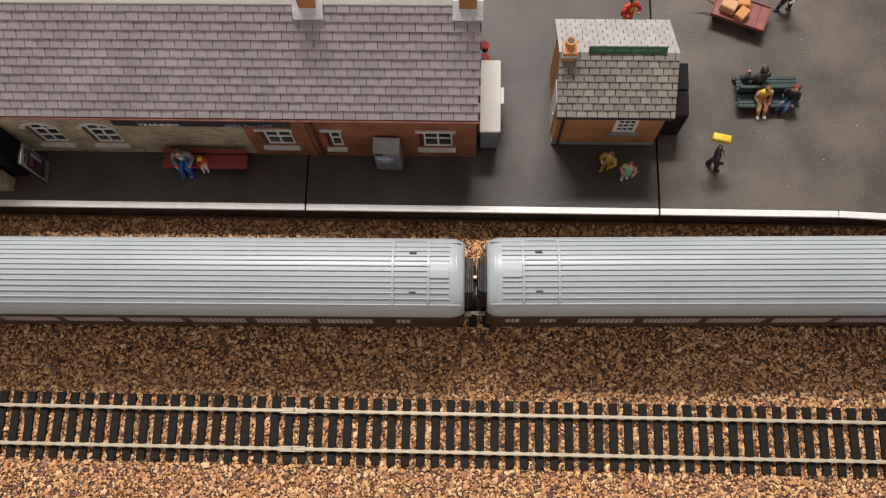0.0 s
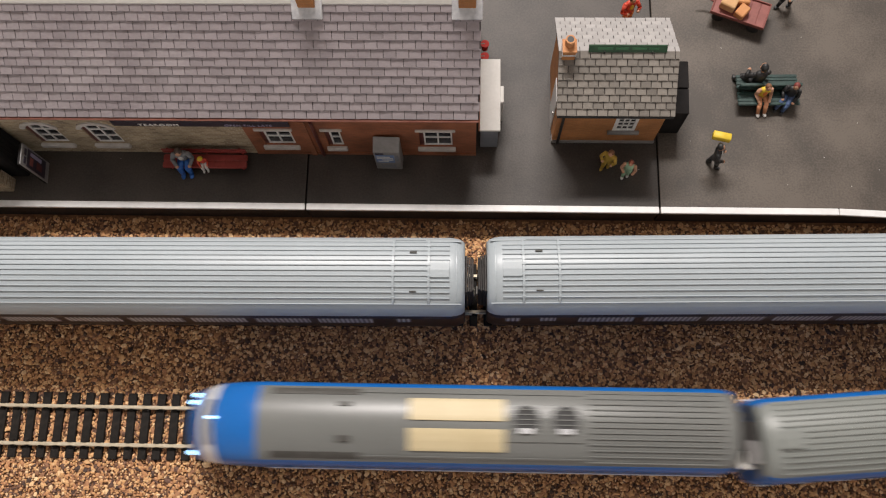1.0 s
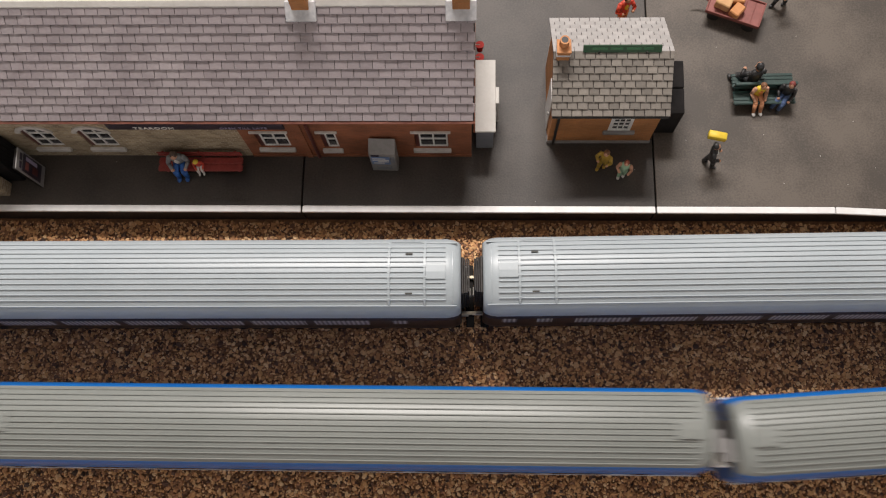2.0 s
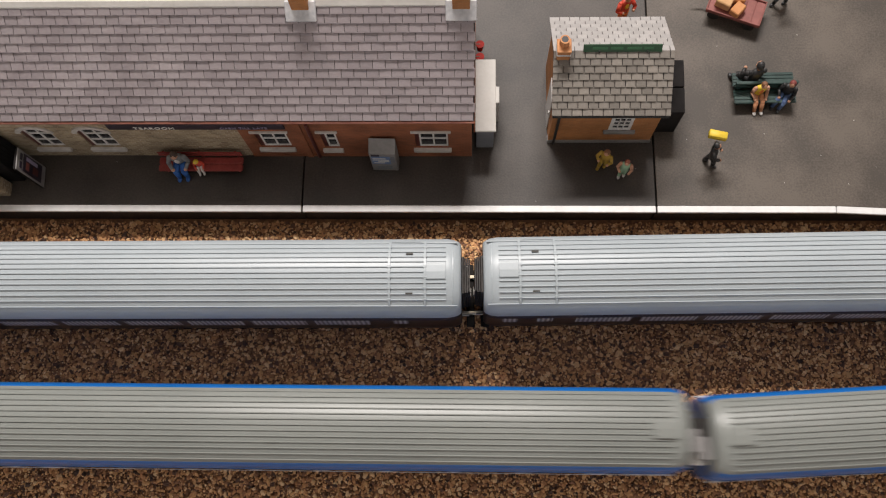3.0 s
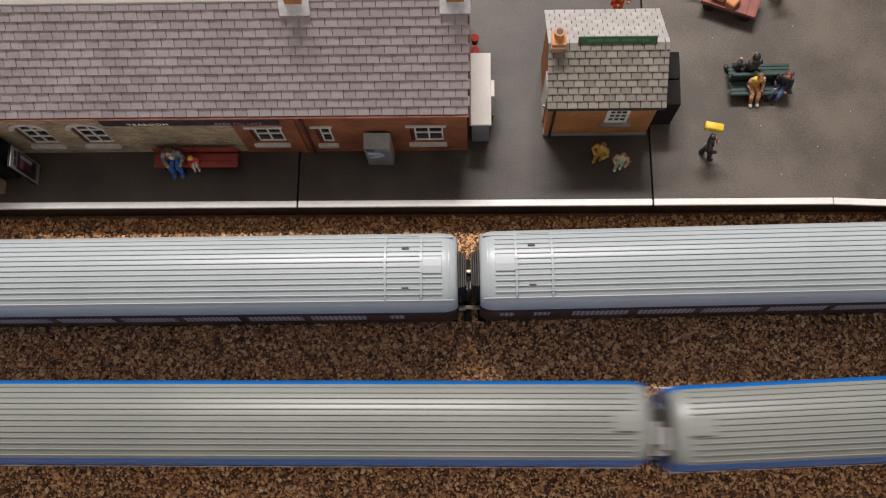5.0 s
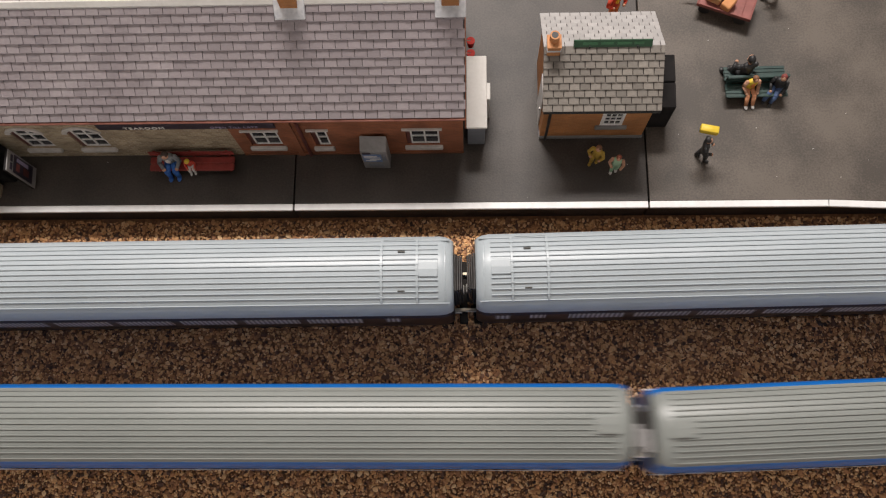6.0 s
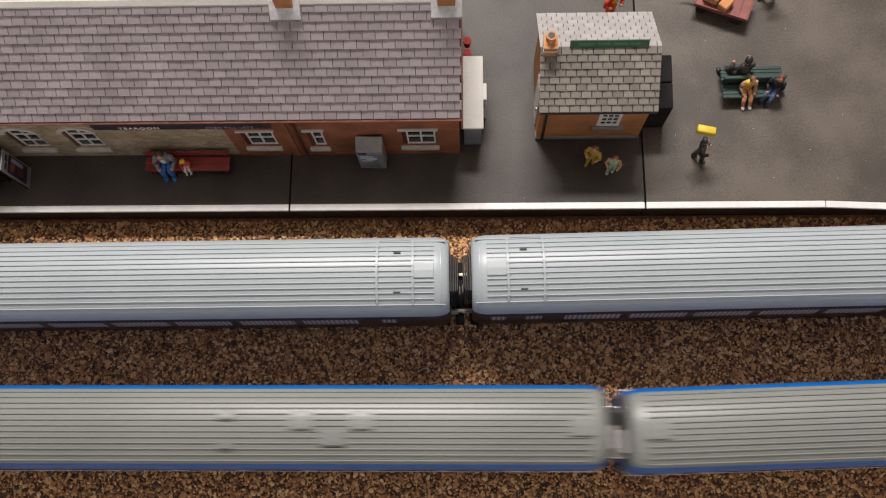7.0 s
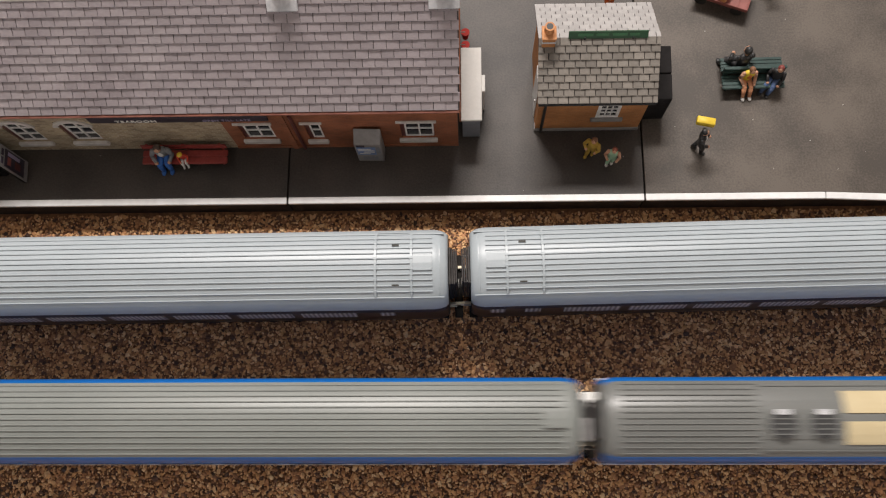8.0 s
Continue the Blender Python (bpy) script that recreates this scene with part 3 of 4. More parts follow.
def power_car(label):
    L = 226.0
    v = thing("power_car", label, "locomotive", group="power cars of the passing train")
    full = [(-y, z) for y, z in SIDE] + arch(CANT[1:] + ROOF[1:]) + [(y, z) for y, z in reversed(SIDE)]
    n = len(full)
    st = [(-8.5, 0.68, 14.5), (-7.8, 0.78, 18.0), (-5.6, 0.85, 21.5), (-2.6, 0.89, 25.5), (0.5, 0.92, 30.0), (3.5, 0.94, 34.6), (6.5, 0.955, 39.0), (9.5, 0.965, 42.8), (13.0, 0.975, 45.2), (18.0, 0.985, 47.2),
          (24.0, 0.993, 48.9), (29.5, 1.0, 49.7), (L - 6, 1.0, 49.7), (L - 3.2, 0.975, 49.4), (L - 1.2, 0.93, 48.6), (L, 0.87, 47.2)]

    def bow(x, y):
        """The front is rounded in plan: its corners lie further back."""
        return x + 3.6 * max(0.0, min(1.0, (24.0 - x) / 24.0)) * (y / 17.0) ** 2
    rings = [[(bow(x, y * s), y * s, 7 + (z - 7) * (t - 7) / 42.7) for y, z in full] for x, s, t in st]
    # 0 blue, 1 white, 2 grey roof
    def pick(i, j):
        x = st[i][0]
        roofj = 8 <= j < n - 9
        if i >= len(st) - 1:
            return 0
        if x < 0.4:
            return 0
        if x < 9.4 and 4 <= j < n - 5:
            return 1
        if x >= 29 and roofj:
            return 2
        return 0
    bm = bmesh.new()
    loft(bm, rings, caps=True, pick=pick)
    b = part("body", bm, [M_BLUE, M_NOSEWHITE, M_POWERROOF], v, "blue body with white cab front and grey roof")
    b.data.polygons.foreach_set("use_smooth", [len(f.vertices) == 4 for f in b.data.polygons])

    def top(x):
        for (xa, sa, ta), (xb, sb, tb) in zip(st, st[1:]):
            if xa <= x <= xb:
                return ta + (tb - ta) * (x - xa) / (xb - xa)
        return 49.7

    # windscreen, laid on the raked front
    def on(x, y):
        k = (top(x) - 7) / 42.7
        return Vector((bow(x, y), y, 7 + (roof_z(y / 0.95) - 7) * k))
    bm = bmesh.new()
    xs = [4.6, 5.7, 6.8, 8.0, 9.2]
    ys = [-9.4, -7.0, -3.6, 0, 3.6, 7.0, 9.4]
    grid = [[on(x, y) + Vector((-0.18, 0, 0.28)) for y in ys] for x in xs]
    loft(bm, grid, caps=False)
    part("windscreen", bm, M_SCREEN, v, "grey raked windscreen", smooth=True)
    # small glowing ellipsoid above the windscreen
    bm = bmesh.new()
    ball(bm, (9.4, 1.6, top(9.4) + 0.9), 0.9, sx=1.9, sy=0.8, sz=0.6)
    part("nose_glow_spot", bm, M_LIGHT, v, "small glowing pale spot above the windscreen")
    for y in (-12.3, 12.6, 9.4):
        bm = bmesh.new()
        ball(bm, (bow(-6.4, y), y, 18.2 if abs(y) > 10 else 19.6), 1.4, sx=1.4, sy=0.8, sz=0.8)
        part("headlamp", bm, M_LIGHT, v, "lit white headlamp")
    # cantrail grilles, roof panels and fans
    for s in (-1, 1):
        roof_block("grille", v, 35, 72, min(s * 11.5, s * 14.2), max(s * 11.5, s * 14.2), 0.25, M_GRILLE, "dark cantrail grille")
        roof_block("roof_rail", v, 72, 163, s * 13.0 - 0.4, s * 13.0 + 0.4, 0.5, M_POWERROOF)
        roof_block("beige_panel", v, 92, 131, min(s * 1.6, s * 10.6), max(s * 1.6, s * 10.6), 0.6, M_BEIGE, "cream rectangular roof panel")
        roof_block("roof_vent", v, 63, 68, (7.0 if s > 0 else -7.5), (8.6 if s > 0 else -5.0), 0.9, M_GRILLE, "dark roof vent")
    for xc in (139.5, 155.5):
        f = roof_block("fan_housing", v, xc - 7.4, xc + 7.4, -6.5, 8.5, 0.5, M_POWERROOF)
        bm = bmesh.new()
        cyl(bm, (xc, 2.5, 49.4), (xc, 2.5, 50.5), 5.6, seg=24)
        part("fan", bm, M_FAN, f, "round dark fan opening")
        for k in range(5):
            y = -1.5 + 2 * k
            part("fan_bar", boxed(xc - 4.6, xc + 4.6, y - 0.22, y + 0.22, 50.45, 50.8), M_POWERROOF, f)
        part("fan_cap", boxed(xc - 2.6, xc + 2.6, -3.2, -1.0, 50.4, 51.0, 0.2), M_LEAD, f)
    for y in RIB_Y:
        rib(v, 165, L - 7, y, M_POWERROOF)
    for s in (-1, 1):
        bm = bmesh.new()
        prism(bm, [(s * 17.7, 19.6), (s * 18.3, 19.6), (s * 18.3, 20.9), (s * 17.7, 20.9)], "x", 30, L - 2)
        part("waist_line", bm, M_WHITE, v, "white waist line")
    running_gear(v, L)
    gangway(v, L, 1)
    part("buffer_block", boxed(L + 0.6, L + 6.8, -11.5, -4.6, 30, 34, 0.5), M_NOSEWHITE, v, "pale coupling block")
    return v, L


def lay(path, u0, b1, b2, shift=0.0):
    """Pose of a vehicle whose front end is at u0 and whose bogies run at u0 + b1 and u0 + b2."""
    p, q = path(u0 + b1), path(u0 + b2)
    d = (q - p).normalized()
    o = p - d * b1 + Vector((0, shift, 0))
    return Matrix.Translation(o * MM) @ Matrix.Rotation(math.atan2(d.y, d.x), 4, "Z")


CL = 304.5
PITCH = 313.5
NOSE_0 = [(0.0, 287.0), (1.0, -35.5), (1.5, -196.5), (3.0, -681.2), (4.0, -1004.0), (6.0, -1642.0), (7.0, -1964.0), (7.5, -2127.5), (8.0, -2288.0)]


def nose_at(t):
    for (a, xa), (b, xb) in zip(NOSE_0, NOSE_0[1:]):
        if a <= t <= b:
            return xa + (xb - xa) * (t - a) / (b - a)


def trains():
    global TRAIN
    TRAIN = []
    pc, L = power_car("blue power car with white cab front and grey roof")
    TRAIN.append((pc, 0.0, L, False))
    plain = coach("passenger_coach", "blue coach with a ribbed grey roof in the passing train", CL, M_GREYROOF, M_BLUE, M_BLUE, M_WHITE, "plain")
    buffet = coach("buffet_coach", "blue coach with raised boxes on its ribbed grey roof", CL, M_GREYROOF, M_BLUE, M_BLUE, M_WHITE, "buffet")
    used = set()
    for k in range(7):
        src = buffet if k in (2, 5) else plain
        ob = src if src.name not in used else copy_thing(src, Matrix())
        used.add(src.name)
        TRAIN.append((ob, L + 8.5 + k * PITCH, CL, False))
    TRAIN.append((copy_thing(pc, Matrix()), L + 8.5 + 7 * PITCH, L, True))
    a = coach("silver_coach", "standing brown coach with a ribbed silver roof", CL, M_SILVER, M_SILVER, M_BROWN, M_WHITE, "silver")
    a.matrix_basis = lay(far_path, 78.5 - CL, 46, CL - 46)
    copy_thing(a, lay(far_path, 88.0, 46, CL - 46))


def motions():
    for ob, off, L, flip in TRAIN:
        rows = []
        for i in range(81):
            t = i / 10
            u = nose_at(t) + off
            m = lay(rail_path, u, 46, L - 46, 0.5)
            if flip:
                m = m @ Matrix.Translation((L * MM, 0, 0)) @ Matrix.Rotation(math.pi, 4, "Z")
            rows.append((t, m))
        walk(ob, rows)


# ---- station building ----
EAVE_Y, EAVE_Z, RIDGE_Y, RIDGE_Z = 132.0, 53.7, 169.0, 90.2
# left end lies out of view, lengthened to keep lamp light off the platform
ST_X0, ST_X1 = -262.0, 84.2


def slope_frame(y0, z0, y1, z1):
    d = Vector((0, y1 - y0, z1 - z0))
    return d.length, d.normalized(), Vector((0, -d.z, d.y)).normalized()


def slate_mesh(name, w, h, mat_, t=0.45):
    bm = bmesh.new()
    box(bm, -w / 2, w / 2, 0, h, -t, 0, 0.12)
    for vtx in bm.verts:
        vtx.co.z += 0.5 * (1 - vtx.co.y / h)
    bmesh.ops.scale(bm, vec=(MM,) * 3, verts=bm.verts)
    me = bpy.data.meshes.new(name)
    bm.to_mesh(me)
    bm.free()
    me.materials.append(mat_)
    return me


def slating(parent, x0, x1, y0, z0, y1, z1, rows, w, mat_, mat_far, near=None, seed=1, gap=0.32):
    """Slates in broken bond on a slope from eave to ridge; near: the stretch whose slates are pieces of their own."""
    length, d, nrm = slope_frame(y0, z0, y1, z1)
    if nrm.z < 0:
        nrm = -nrm
    h = length / rows
    me = slate_mesh("slate", w - gap, h * 1.04, mat_)
    rot = Matrix((Vector((1, 0, 0)), d, nrm)).transposed()
    if d.y < 0:
        rot = Matrix((Vector((-1, 0, 0)), d, nrm)).transposed()
    rnd = random.Random(seed)
    verts, faces = [], []
    for r in range(rows):
        x = x0 - (w / 2 if r % 2 else 0) + rnd.uniform(-0.25, 0.25)
        while x < x1:
            a, b = max(x, x0), min(x + w, x1)
            if b - a > 1.0:
                c = Vector(((a + b) / 2, y0, z0)) + d * (h * r - 0.15) + nrm * rnd.uniform(0.05, 0.2)
                m = Matrix.Translation(c) @ (rot @ Matrix.Rotation(rnd.uniform(-0.012, 0.012), 3, "Z")).to_4x4() @ Matrix.Diagonal(((b - a - gap) / (w - gap), 1, 1, 1))
                if near is None or near[0] <= (a + b) / 2 <= near[1]:
                    loc, q, sc = m.decompose()
                    ob = shared("slate", me, parent, Matrix.LocRotScale(loc * MM, q, sc))
                else:
                    k = len(verts)
                    verts += [tuple(m @ (v.co / MM)) for v in me.vertices]
                    faces += [[k + i for i in p.vertices] for p in me.polygons]
            x += w
    if verts:
        m2 = bpy.data.meshes.new("slates_beyond")
        m2.from_pydata([tuple(c * MM for c in v) for v in verts], [], faces)
        m2.materials.append(mat_far)
        ob = new("slates_beyond", m2)
        ob.parent = parent
        tagged(ob, "courses of grey slates", kind="stuff")


def wall_with_holes(bm, x0, x1, z0, z1, y0, y1, holes, idx=0):
    """A wall along x from y0 to y1 thick with rectangular openings (xa, xb, za, zb)."""
    xs = sorted({x0, x1, *[h[0] for h in holes if x0 < h[0] < x1], *[h[1] for h in holes if x0 < h[1] < x1]})
    for a, b in zip(xs, xs[1:]):
        cut = [h for h in holes if h[0] <= (a + b) / 2 <= h[1]]
        z = z0
        for h in sorted(cut, key=lambda q: q[2]):
            if h[2] > z:
                box(bm, a, b, y0, y1, z, h[2], idx=idx)
            z = h[3]
        if z < z1:
            box(bm, a, b, y0, y1, z, z1, idx=idx)


def sash(parent, x0, x1, z0, z1, y, cols, rows, arched=False, lintel=True, reveal=M_MAROON):
    """A window set back in its opening: frame, bars, panes, sill, lintel."""
    w = part("window", boxed(x0, x1, y + 1.15, y + 1.6, z0, z1), M_PANE, parent, "dark glazed sash window")
    fx0, fx1, fz0, fz1 = x0 + 2.0, x1 - 0.3, z0 + 0.6, z1 - 0.3
    bm = bmesh.new()
    wall_with_holes(bm, x0, x1, z0, z1, y + 0.75, y + 1.3, [(fx0, fx1, fz0, fz1)])
    part("reveal", bm, reveal, w, "dark red-brown reveal")
    bm = bmesh.new()
    t = 0.75
    cw, rh = (fx1 - fx0 - t) / cols, (fz1 - fz0 - t) / rows
    holes = []
    for c in range(cols):
        for r in range(rows):
            holes.append((fx0 + t + c * cw, fx0 + c * cw + cw, fz0 + t + r * rh, fz0 + r * rh + rh))
    wall_with_holes(bm, fx0, fx1, fz0, fz1, y + 0.5, y + 1.1, holes)
    part("frame", bm, M_WHITE, w, "white painted glazing bars")
    part("sill", boxed(x0 - 1.2, x1 + 1.2, y - 1.5, y + 1.6, z0 - 3.6, z0 - 0.5, 0.3), M_SILL, w, "pale stone sill")
    if arched:
        bm = bmesh.new()
        xc, rx, rz = (x0 + x1) / 2, (x1 - x0) / 2, 5.0
        outer, inner = [], []
        for k in range(13):
            a = math.pi * k / 12
            outer.append((xc + (rx + 1.7) * math.cos(a), z1 - 5.2 + (rz + 2.2) * math.sin(a)))
            inner.append((xc + (rx - 0.6) * math.cos(a), z1 - 5.2 + (rz - 0.2) * math.sin(a)))
        loft(bm, [[(o[0], y - 0.7, o[1]), (o[0], y + 1.6, o[1]), (q[0], y + 1.6, q[1]), (q[0], y - 0.7, q[1])] for o, q in zip(outer, inner)], closed=True)
        part("arch", bm, M_SILL, w, "pale stone arch")
    elif lintel:
        part("lintel", boxed(x0 - 1.6, x1 + 1.2, y - 1.0, y + 1.2, z1, z1 + 1.5, 0.2), M_SILL, w, "pale stone lintel")


def text_part(body, size, x, y, z, mat_, parent, squeeze=1.0):
    """Raised lettering that faces the track, turned into a mesh."""
    cu = bpy.data.curves.new("lettering", "FONT")
    cu.body, cu.size, cu.extrude, cu.align_x = body, size * MM, 0.0001, "CENTER"
    cu.space_character = 1.15
    tmp = new("lettering_tmp", cu)
    dg = bpy.context.evaluated_depsgraph_get()
    me = bpy.data.meshes.new_from_object(tmp.evaluated_get(dg))
    bpy.data.objects.remove(tmp)
    me.materials.clear()
    me.materials.append(mat_)
    ob = new("lettering", me)
    ob.parent = parent
    ob.matrix_basis = pose(x * MM, y * MM, z * MM, 90, 0, 0) @ Matrix.Diagonal((squeeze, 1, 1, 1))
    return ob


def station():
    s = thing("station_building", "long stone and red brick station building with a grey slate roof", "building")
    W = 132.0
    wins = [(-1, -126.0, -111.8, 22.6, 45.4, True), (-1, -99.6, -85.0, 22.6, 45.4, True), (0, -17.6, -2.6, 22.4, 40.2, False), (0, 12.8, 20.2, 21.2, 40.2, False), (0, 56.4, 72.0, 21.6, 40.2, False)]
    holes = [(w[1], w[2], w[3], w[4]) for w in wins]
    bm = bmesh.new()
    wall_with_holes(bm, ST_X0 + 2, -24, PZ, 51.6, W, W + 4, holes)
    part("stone_wall", bm, M_STONE, s, "buff rubble stone front wall")
    bm = bmesh.new()
    wall_with_holes(bm, -24, 82.8, PZ, 51.6, W - 0.05, W + 4, holes)
    part("brick_wall", bm, M_BRICK, s, "red brick front wall")
    bm = bmesh.new()
    prism(bm, [(W + 4, PZ), (202, PZ), (202, 54), (RIDGE_Y, RIDGE_Z - 2.2), (W + 4, 56)], "x", 79, 82.75)
    part("gable_wall", bm, M_BRICK, s, "red brick gable end")
    part("back_wall", boxed(ST_X0 + 2, 79, 198, 202, PZ, 54), M_BRICK, s)
    part("interior", boxed(ST_X0 + 2, 78.9, W + 4.2, 197.8, PZ, 52), M_DARK, s)
    part("plinth", boxed(-24, 82.9, W - 0.5, W, PZ, PZ + 2.2), M_BRICK, s)
    # pilaster and downpipe where the two parts of the building meet
    part("pilaster", boxed(3.0, 5.6, W - 1.0, W, PZ, 51), M_BRICK, s)
    bm = bmesh.new()
    cyl(bm, (8.6, W - 0.8, PZ), (8.6, W - 0.8, 51), 0.8)
    part("downpipe", bm, M_MAROON, s, "dark red downpipe")
    for _, a, b, z0, z1, arched in wins:
        sash(s, a, b, z0, z1, W, 1 if b - a < 8 else 2, 3 if arched else 2, arched)
    # fascia with lettering
    f = part("fascia_sign", boxed(-82.0, -1.5, W - 0.9, W - 0.05, 45.2, 50.8, 0.15), M_SIGN, s, "dark fascia board with pale lettering")
    text_part("TEAROOM", 3.1, -60.8, W - 1.0, 46.0, M_LETTER, f, 1.15)
    text_part("OPEN TILL LATE", 2.5, -20.0, W - 1.0, 46.2, M_LETTER_D, f, 1.05)
    # roof
    length, d, nrm = slope_frame(EAVE_Y, EAVE_Z, RIDGE_Y, RIDGE_Z)
    bm = bmesh.new()
    back_y = 2 * RIDGE_Y - EAVE_Y
    prism(bm, [(EAVE_Y + 0.4, EAVE_Z - 1.4), (RIDGE_Y, RIDGE_Z - 1.6), (back_y, EAVE_Z - 1.6), (back_y, EAVE_Z - 0.4), (RIDGE_Y, RIDGE_Z - 0.35), (EAVE_Y + 0.3, EAVE_Z - 0.35)], "x", ST_X0, ST_X1 - 0.2)
    roof = part("roof", bm, M_BED, s, "slated pitched roof")
    slating(roof, ST_X0, ST_X1, EAVE_Y, EAVE_Z, RIDGE_Y - 0.9, RIDGE_Z - 0.9, 13, 5.4, M_SLATE, M_SLATE_J, near=(-38, 90), seed=3, gap=0.2)
    slating(roof, ST_X0, ST_X1, back_y, EAVE_Z, RIDGE_Y, RIDGE_Z, 14, 6.3, M_SLATE_J, M_SLATE_J, near=(900, 901), seed=6)
    bm = bmesh.new()
    prism(bm, [(RIDGE_Y - 1.9, RIDGE_Z - 1.9), (RIDGE_Y - 1.7, RIDGE_Z - 0.8), (RIDGE_Y, RIDGE_Z + 0.9), (RIDGE_Y + 1.7, RIDGE_Z - 0.8), (RIDGE_Y + 1.9, RIDGE_Z - 1.9)], "x", ST_X0, ST_X1)
    part("ridge_tiles", bm, M_CREAM, s, "pale ridge capping")
    bm = bmesh.new()
    cyl(bm, (ST_X0, EAVE_Y - 0.7, EAVE_Z - 1.0), (ST_X1 - 0.6, EAVE_Y - 0.7, EAVE_Z - 1.0), 0.7, seg=8)
    part("gutter", bm, M_GUTTER, s, "brown eaves gutter")
    part("bargeboard", boxed(ST_X1 - 0.5, ST_X1 + 0.1, W, 200, 40, 50), M_BRICK, s)
    for cx in (12.0, 78.3):
        c = part("chimney", boxed(cx - 3.6, cx + 3.6, RIDGE_Y - 3.4, RIDGE_Y + 4, RIDGE_Z - 6, RIDGE_Z + 7, 0.2), M_OBRICK, s, "orange brick chimney stack")
        bm = bmesh.new()
        mt = Matrix.Translation((cx, RIDGE_Y, RIDGE_Z)) @ Matrix.Rotation(math.atan2(RIDGE_Z - EAVE_Z, RIDGE_Y - EAVE_Y), 4, "X")
        box(bm, -6.4, 6.4, -8.2, 0.4, 0.1, 1.5, 0.35, m=mt)
        box(bm, -6.4, 6.4, -0.2, 6.4, -0.6, 1.2, 0.35, m=Matrix.Translation((cx, RIDGE_Y, RIDGE_Z)))
        part("flashing", bm, M_LEAD, c, "grey lead flashing at the stack's foot")


# ---- ticket booth ----
BX0, BX1, BW0, BW1 = 119.6, 168.6, 139.0, 179.0
B_EY, B_EZ, B_RY, B_RZ = 135.0, 51.6, 158.8, 66.0


def booth():
    s = thing("ticket_booth", "small orange brick booth with a buff slate roof and green sign", "building")
    hole = [(146.6, 157.0, 26.0, 40.6)]
    bm = bmesh.new()
    wall_with_holes(bm, BX0, BX1, PZ + 2.6, 52, BW0, BW0 + 3, hole)
    part("front_wall", bm, M_OBRICK, s, "orange brick front wall")
    part("plinth", boxed(BX0 - 0.4, BX1 + 0.4, BW0 - 0.6, BW0 + 3, PZ, PZ + 2.6, 0.2), M_KIOSK, s, "grey stone plinth")
    for x0, x1 in ((BX0, BX0 + 3), (BX1 - 3, BX1)):
        bm = bmesh.new()
        prism(bm, [(BW0 + 3.02, PZ), (BW1, PZ), (BW1, 52), (B_RY, B_RZ - 1.6), (BW0 + 3.02, 53)], "x", x0, x1)
        part("gable_wall", bm, M_OBRICK, s)
    part("back_wall", boxed(BX0 + 3, BX1 - 3, BW1 - 3, BW1, PZ, 52), M_OBRICK, s)
    part("interior", boxed(BX0 + 3.1, BX1 - 3.1, BW0 + 3.1, BW1 - 3.1, PZ, 50), M_DARK, s)
    # window with nine panes
    w = part("window", boxed(146.6, 157.0, BW0 + 0.5, BW0 + 1.0, 26, 40.6), M_PANE, s, "dark nine-pane window")
    holes = []
    for c in range(3):
        for r in range(3):
            holes.append((148.3 + c * 2.6, 150.4 + c * 2.6, 27.8 + r * 3.9, 31.0 + r * 3.9))
    bm = bmesh.new()
    wall_with_holes(bm, 146.6, 157.0, 26, 40.6, BW0 - 0.1, BW0 + 0.45, holes)
    part("frame", bm, M_WHITE, w, "white painted window frame")
    part("sill", boxed(144.6, 159.4, BW0 - 1.5, BW0 + 1.0, 23.6, 25.9, 0.3), M_KIOSK, w, "grey stone sill")
    # door surround on the end wall, drainpipe
    d = part("door", boxed(BX0 - 0.5, BX0 - 0.05, 146, 158, PZ, 42, 0.1), M_WHITE, s, "white door and frame in the end wall")
    part("handle", boxed(BX0 - 1.0, BX0 - 0.5, 147.2, 148.2, 25, 27, 0.1), M_STEEL, d)
    bm = bmesh.new()
    limb(bm, [(122.6, B_EY + 0.6, B_EZ - 2.0), (122.4, BW0 - 0.9, B_EZ - 6), (122.4, BW0 - 0.9, PZ + 0.2)], [0.65] * 3, 0)
    part("drainpipe", bm, M_BLACK, s, "black drainpipe")
    bm = bmesh.new()
    cyl(bm, (118.4, B_EY - 0.1, B_EZ - 1.2), (169.6, B_EY - 0.1, B_EZ - 1.2), 0.75, seg=8)
    part("gutter", bm, M_BLACK, s, "black gutter")
    # roof
    by = 2 * B_RY - B_EY
    bm = bmesh.new()
    prism(bm, [(B_EY + 0.3, B_EZ - 1.3), (B_RY, B_RZ - 1.6), (by, B_EZ - 1.4), (by, B_EZ - 0.4), (B_RY, B_RZ - 0.35), (B_EY + 0.2, B_EZ - 0.4)], "x", 118.0, 169.8)
    roof = part("roof", bm, M_BED, s, "slated pitched roof")
    # slope shading is put into the slates' colours, dark front and pale back
    slating(roof, 117.8, 170.0, B_EY, B_EZ, B_RY, B_RZ, 9, 4.55, M_SLATE_SHADED, M_SLATE_SHADED, seed=8, gap=0.3)
    slating(roof, 117.8, 170.0, by, B_EZ, B_RY, B_RZ, 9, 4.55, M_SLATE_LIT, M_SLATE_LIT, seed=9, gap=0.22)
    # chimney with pot
    c = part("chimney", boxed(119.2, 124.8, B_RY - 3.4, B_RY + 2.6, B_RZ - 5.5, B_RZ + 4.6, 0.15), M_OBRICK, s, "orange brick chimney")
    part("flashing", boxed(119.0, 125.0, B_RY - 3.6, B_RY + 2.8, B_RZ + 1.4, B_RZ + 2.6, 0.1), M_LEAD, c)
